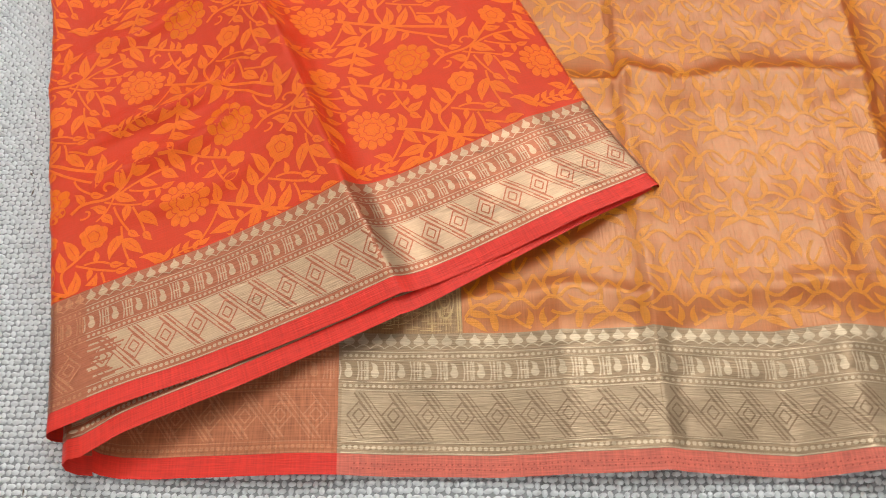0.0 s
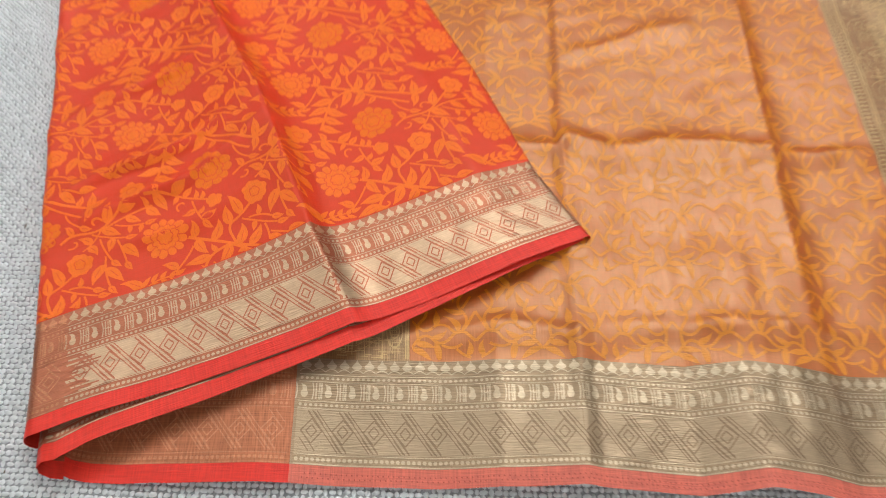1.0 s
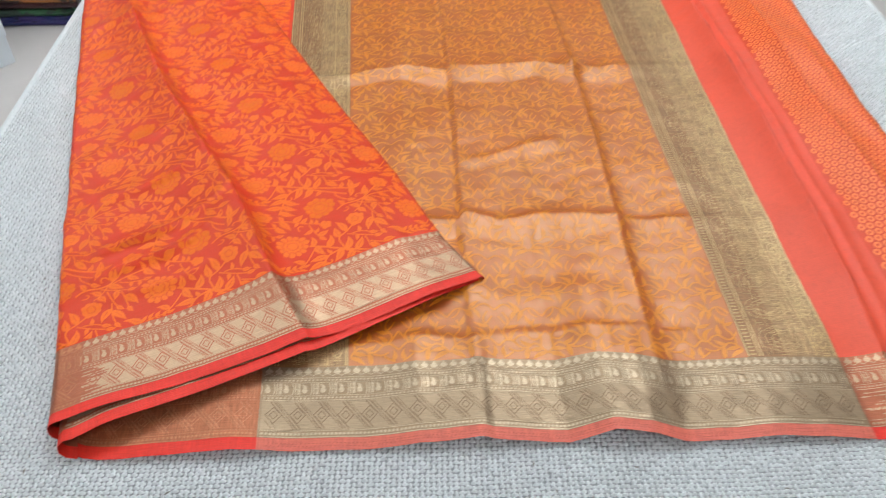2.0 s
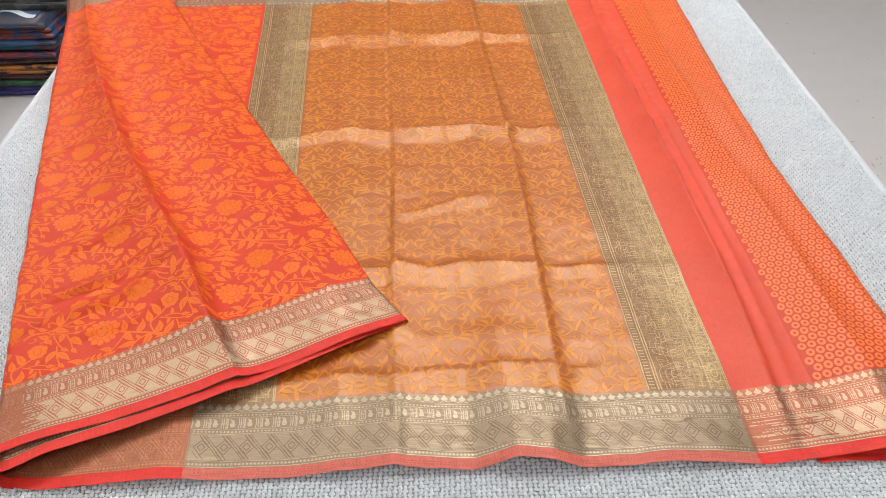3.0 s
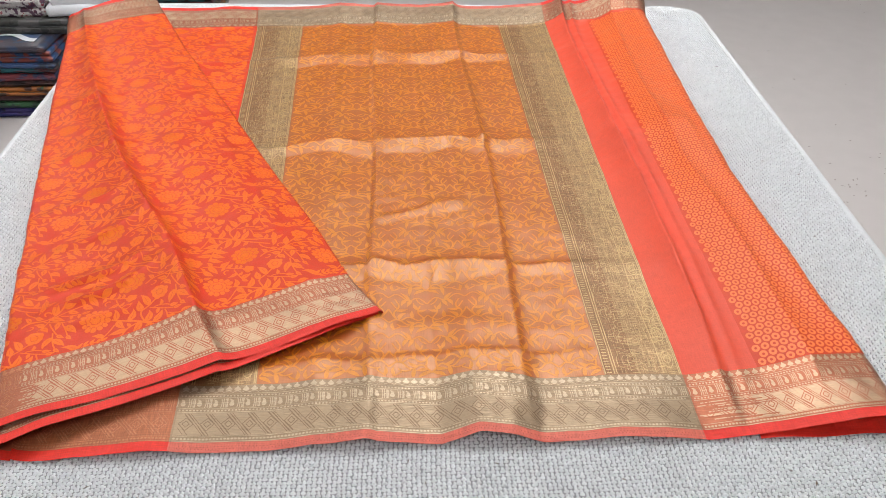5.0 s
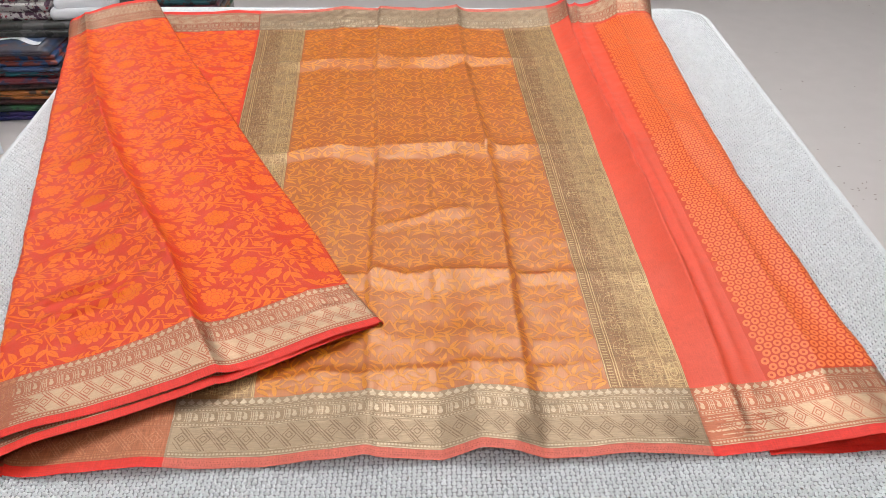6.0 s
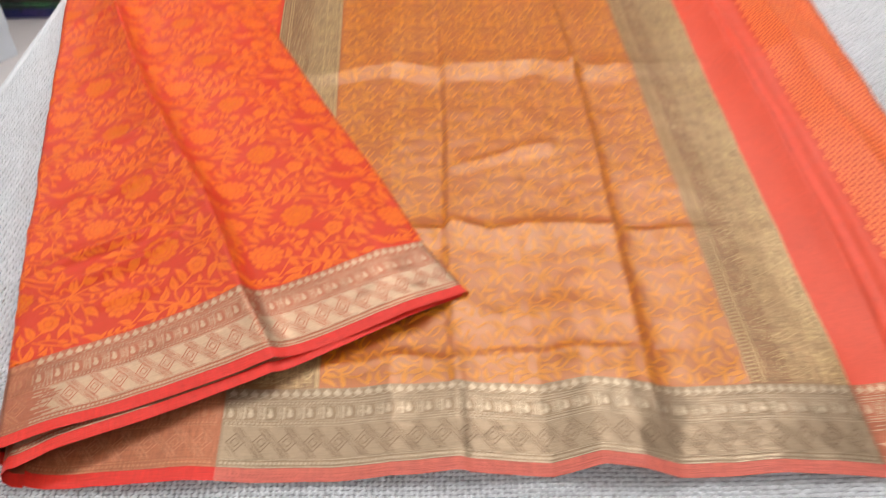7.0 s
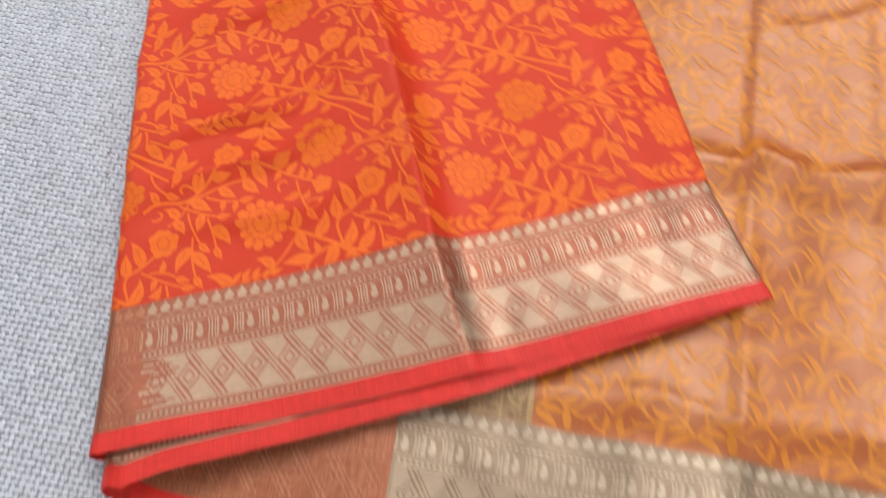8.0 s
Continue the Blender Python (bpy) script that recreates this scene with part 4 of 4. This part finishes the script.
def under_shape(S, Q):
    u = np.clip(S / WIDE, 0, 1)
    near = lerp_points(UNDER_NEAR, u)
    v = Q / FLAP_LONG
    a, b = lerp_points(FLAP_LEFT, v), lerp_points(FLAP_RIGHT, v)
    start = lerp_points(FLAP_LEFT, v * 0), lerp_points(FLAP_RIGHT, v * 0)
    shift = (a - start[0]) * (1 - u[..., None]) + (b - start[1]) * u[..., None]
    x, y = near[..., 0] + shift[..., 0], near[..., 1] + shift[..., 1]
    top = np.minimum.reduce([flap_height(np.clip(u + d, 0, 1), np.clip(v - e, 0, 1)) for d in (-0.035, 0, 0.035) for e in (0.0, 0.028)])
    z = np.minimum(top - 0.0020, 0.0140 + 0.0085 * np.exp(-((u - 0.07) / 0.18) ** 2) * np.exp(-v / 0.1) + 0.02 * u + 0.01 * v)
    al = np.clip(-S / 0.016, 0, 1) * math.pi
    r = (z - 0.003) / 2
    return x - r * np.sin(al) * 1.5, y - r * np.sin(al) * 0.1 - 0.003 * (1 - np.cos(al)), z - r * (1 - np.cos(al))


under = Sheet(knots([-0.016, 0.0, WIDE], 0.0035), knots([0.0, EDGE, LACE, UNDER_LONG], 0.005), under_shape)
under.region("under_selvedge", -0.016, WIDE, 0.0, EDGE, M["selvedge"], saree, "plain red edge strip")
under_border = under.region("under_border", -0.016, WIDE, EDGE, LACE, M["copper"], saree, "copper and gold woven border")
under.region("under_panel", -0.016, WIDE, LACE, UNDER_LONG, M["coral"], saree)
border(under, -0.010, WIDE - 0.004, 0.0, False, under_border, "bright")


# folded layers beneath the ring field, seen at the near edge
def stack_layer(x0, x1, y0, z0, z1, bow):
    def shape(S, Q):
        t = (S - x0) / (x1 - x0)
        z = z0 + (z1 - z0) * t ** 1.5 + 0.0015 * np.sin(t * 9 + bow)
        x = S + 0.003 * np.sin(Q * 30 + bow)
        return x, y0 + bow * 0.004 * np.sin(t * 3.1) + Q, z

    sh = Sheet(knots([x0, x1], 0.005), knots([0.0, EDGE, 0.05], 0.006), shape)
    sh.region("layer_selvedge", x0, x1, 0.0, EDGE, M["selvedge"], saree, "plain red edge strip")
    sh.region("layer_border", x0, x1, EDGE, 0.05, M["copper"], saree)


stack_layer(0.545, 0.668, -0.002, 0.0030, 0.0042, 0.3)
stack_layer(0.575, 0.664, 0.001, 0.0045, 0.0100, 1.0)
stack_layer(0.620, 0.664, 0.003, 0.0075, 0.0165, -0.6)

# ---- beyond the table: packed sarees on the floor, a white bundle, a crate ----
def printed(name, a, b, c, scale, coat=0.2):
    """Packed silk with patches of two more colours, under glossy film."""
    m = material(name, a, 0.4, 0, 0.5, 0, 0.35, 120, None, 0.3, 0.3, False, 0.0, coat)
    nt = m.node_tree
    b_node = nt.nodes["Principled BSDF"]
    col = b_node.inputs["Base Color"].links[0].from_socket
    coord = nt.nodes.new("ShaderNodeTexCoord").outputs["Object"]
    for colour, sc, low in ((b, scale, 0.52), (c, scale * 1.7, 0.60)):
        n = nt.nodes.new("ShaderNodeTexNoise")
        n.inputs["Scale"].default_value, n.inputs["Detail"].default_value = sc, 3.0
        nt.links.new(coord, n.inputs["Vector"])
        r = nt.nodes.new("ShaderNodeMapRange")
        r.inputs[1].default_value, r.inputs[2].default_value = low, low + 0.05
        nt.links.new(n.outputs["Fac"], r.inputs[0])
        x = nt.nodes.new("ShaderNodeMix")
        x.data_type = "RGBA"
        nt.links.new(r.outputs[0], x.inputs[0])
        nt.links.new(col, x.inputs[6])
        x.inputs[7].default_value = (*colour, 1)
        col = x.outputs[2]
    nt.links.new(col, b_node.inputs["Base Color"])
    return m


def folded_cloth(wide, deep, h, folds, seed):
    """A flat folded cloth: rounded layers one on another with wavy fronts."""
    r = random.Random(seed)
    bm = bmesh.new()
    t = h / folds
    for k in range(folds):
        z0, z1 = k * t, (k + 1) * t
        ring = []
        n = 26
        inset = r.uniform(0.0, 0.008)
        for face in range(4):
            for i in range(n // 2):
                u = i / (n // 2)
                x, y = ((-0.5 + u, -0.5), (0.5, -0.5 + u), (0.5 - u, 0.5), (-0.5, 0.5 - u))[face]
                ring.append((x * (wide - 2 * inset), y * (deep - 2 * inset)))
        levels = ((0.006, z0 + 0.0002), (0.0015, z0 + t * 0.25), (0.0, z0 + t * 0.5), (0.0015, z0 + t * 0.75), (0.006, z1 - 0.0002))
        loops = []
        for d, z in levels:
            loops.append([bm.verts.new((x - math.copysign(d, x), y - math.copysign(d, y), z + 0.0022 * math.sin(x * 23 + seed + k) * (1 if 0 < k < folds - 1 else 0.4))) for x, y in ring])
        for a, b in zip(loops, loops[1:]):
            for i in range(len(a)):
                bm.faces.new((a[i], a[(i + 1) % len(a)], b[(i + 1) % len(b)], b[i]))
        bm.faces.new(loops[-1])
        bm.faces.new(list(reversed(loops[0])))
    return bm


def packet(x, y, z, h, mat, wide, deep, folds, seed, label, turn=0.0):
    ob = thing("saree_packet", label, "saree packet", at=(x, y, z))
    ob.rotation_euler = (0, 0, radians(turn))
    ob["group"] = "stack of packed sarees"
    t = h / folds
    for k in range(folds):
        bm = folded_cloth(wide, deep, t, 1, seed + 7 * k)
        bm.transform(Matrix.Translation((0.003 * math.sin(seed + k), 0.003 * math.cos(seed * 2 + k), k * t)))
        part("fold", bm, mat, ob, smooth=True)
    # the sleeve's sealed lip hangs over the front
    part("sleeve_lip", box(-wide * 0.46, wide * 0.46, -deep / 2 - 0.006, -deep / 2 - 0.0005, h * 0.55, h * 0.62, 0.0008, 1), mat, ob)
    return ob


PACKS = [
    ("navy blue", (0.012, 0.014, 0.085), (0.03, 0.02, 0.10), (0.005, 0.005, 0.02), 0.040, 2),
    ("dark green", (0.010, 0.022, 0.014), (0.02, 0.07, 0.025), (0.004, 0.006, 0.01), 0.024, 1),
    ("dark maroon", (0.030, 0.012, 0.014), (0.06, 0.02, 0.02), (0.30, 0.28, 0.26), 0.026, 1),
    ("black and orange", (0.030, 0.014, 0.010), (0.26, 0.09, 0.02), (0.02, 0.08, 0.03), 0.032, 2),
    ("brown", (0.060, 0.024, 0.020), (0.015, 0.008, 0.008), (0.16, 0.08, 0.04), 0.026, 1),
    ("blue and maroon", (0.020, 0.024, 0.060), (0.12, 0.02, 0.025), (0.01, 0.01, 0.03), 0.024, 1),
    ("red and teal", (0.080, 0.018, 0.020), (0.015, 0.10, 0.12), (0.015, 0.008, 0.01), 0.026, 1),
    ("black and blue", (0.010, 0.012, 0.022), (0.02, 0.04, 0.10), (0.004, 0.004, 0.008), 0.016, 1),
    ("blue and red", (0.020, 0.050, 0.120), (0.16, 0.035, 0.022), (0.02, 0.02, 0.05), 0.040, 2),
]
z = FLOOR
dim = lambda c: tuple(1.7 * v for v in c)
for k, (words, a, b, c, h, folds) in enumerate(PACKS):
    a, b, c = dim(a), dim(b), dim(c)
    packet(-1.32 + 0.010 * math.sin(k * 2.1), 2.545 + 0.008 * math.sin(k * 3.3), z, h, printed("packed_silk", a, b, c, 14), 0.50, 0.40, folds, k,
           words + " folded saree in clear plastic, in a floor stack", 1.5 * math.sin(k * 1.7))
    z += h
# the packet with a printed paper slip under its film
slip = packet(-1.33, 2.555, z, 0.026, printed("packed_silk", (0.05, 0.04, 0.055), (0.03, 0.05, 0.10), (0.10, 0.04, 0.04), 10), 0.48, 0.42, 1, 31,
              "dark folded saree in clear plastic with a printed paper slip")
for name, mat, w, y0, amp, lift in (("paper_slip", M["paper"], 0.034, -0.115, 0.034, 0.0290), ("blue_print", printed("blue_print", (0.10, 0.15, 0.28), (0.10, 0.15, 0.28), (0.16, 0.20, 0.3), 9), 0.060, -0.070, 0.034, 0.0280),
                                    ("red_print", printed("red_print", (0.40, 0.06, 0.05), (0.35, 0.05, 0.05), (0.4, 0.08, 0.06), 9), 0.034, -0.080, 0.012, 0.0300)):
    bm = bmesh.new()
    half = 0.05 if name == "red_print" else 0.16
    rows = []
    for i in range(21):
        u = -half + 2 * half * i / 20
        c = y0 + amp * math.sin(u * 26 + 0.6)
        ww = w * (1 - (u / half) ** 2) ** 0.5 if name == "red_print" else w * (0.75 + 0.25 * math.sin(u * 15))
        rows.append([bm.verts.new((u + 0.03, c + d * ww / 2, lift + 0.001 * math.sin(u * 40))) for d in (-1, 1)] + [bm.verts.new((u + 0.03, c + d * ww / 2, lift - 0.001)) for d in (-1, 1)])
    for p, q in zip(rows, rows[1:]):
        bm.faces.new((p[0], q[0], q[1], p[1]))
        bm.faces.new((p[2], p[3], q[3], q[2]))
        bm.faces.new((p[0], p[2], q[2], q[0]))
        bm.faces.new((p[1], q[1], q[3], p[3]))
    part(name, bm, mat, slip, "wavy printed paper")
z += 0.026
packet(-1.20, 2.66, z, 0.055, printed("packed_silk", (0.045, 0.045, 0.04), (0.10, 0.095, 0.09), (0.025, 0.025, 0.022), 16, 0.5), 0.56, 0.40, 2, 41,
       "grey-green folded saree in clear plastic, in a floor stack")
z += 0.055
TOP = z
packet(-1.325, 2.675, z, 0.10, printed("petal_print", (0.62, 0.59, 0.57), (0.08, 0.03, 0.06), (0.30, 0.03, 0.05), 38, 0.0), 0.42, 0.36, 3, 52,
       "white folded cloth with dark petal print, on a floor stack")

# a second stack, further back, with a white cloth bundle on it
z = FLOOR
for k, (words, a, b, c, h, folds) in enumerate(PACKS):
    packet(-0.90, 3.26, z, h + 0.005, printed("packed_silk", c, b, a, 12), 0.52, 0.40, folds, 60 + k, words + " folded saree in clear plastic, in a back stack")
    z += h + 0.005
bundle = thing("cloth_bundle", "folded white cotton cloth on a stack of sarees", "cloth bundle", at=(-1.01, 2.575, TOP))
for k in range(4):
    bm = folded_cloth(0.20 - 0.012 * k, 0.19 - 0.010 * k, 0.042, 1, 90 + k)
    for v in bm.verts:
        v.co.z += 0.006 * noise.noise(Vector((v.co.x * 14, v.co.y * 14, k)))
    bm.transform(Matrix.Translation((0.008 * math.sin(k * 2), 0.006 * k, 0.004 + 0.040 * k)) @ Matrix.Rotation(0.12 * k, 4, "Z"))
    part("fold", bm, M["paper"], bundle, smooth=True)

# a white slatted crate beside the stack
crate = thing("crate", "white plastic crate with open sides on the floor", "crate", at=(-1.238, 2.10, FLOOR))
crate.rotation_euler = (0, 0, math.atan2(-0.77, -0.63))
for x0, x1, y0, y1, z0, z1, nm in ((0.0, 0.20, 0.0, 0.012, 0.0, 0.10, "panel"), (0.0, 0.20, 0.0, 0.012, 0.26, 0.32, "panel"), (0.0, 0.025, 0.0, 0.025, 0.10, 0.26, "post"), (0.175, 0.20, 0.0, 0.025, 0.10, 0.26, "post"),
                                   (0.0, 0.20, -0.24, -0.228, 0.0, 0.32, "panel"), (0.0, 0.012, -0.228, 0.0, 0.0, 0.32, "panel"), (0.188, 0.20, -0.228, 0.0, 0.0, 0.32, "panel"), (0.012, 0.188, -0.228, 0.0, 0.0, 0.01, "base")):
    part(nm, box(x0, x1, y0, y1, z0, z1, 0.003), M["plastic"], crate)

# a made-up dark block that gives the thin dark strip beyond the table
cabinet = thing("cabinet", "added dark grey low block standing on the floor", "cabinet", at=(1.62, 3.98, FLOOR))
part("plinth", box(-0.25, 0.22, -0.30, 0.28, 0.0, 0.08, 0.004), M["dark"], cabinet)
part("body", box(-0.28, 0.25, -0.34, 0.30, 0.08, 0.55, 0.006), M["dark"], cabinet)
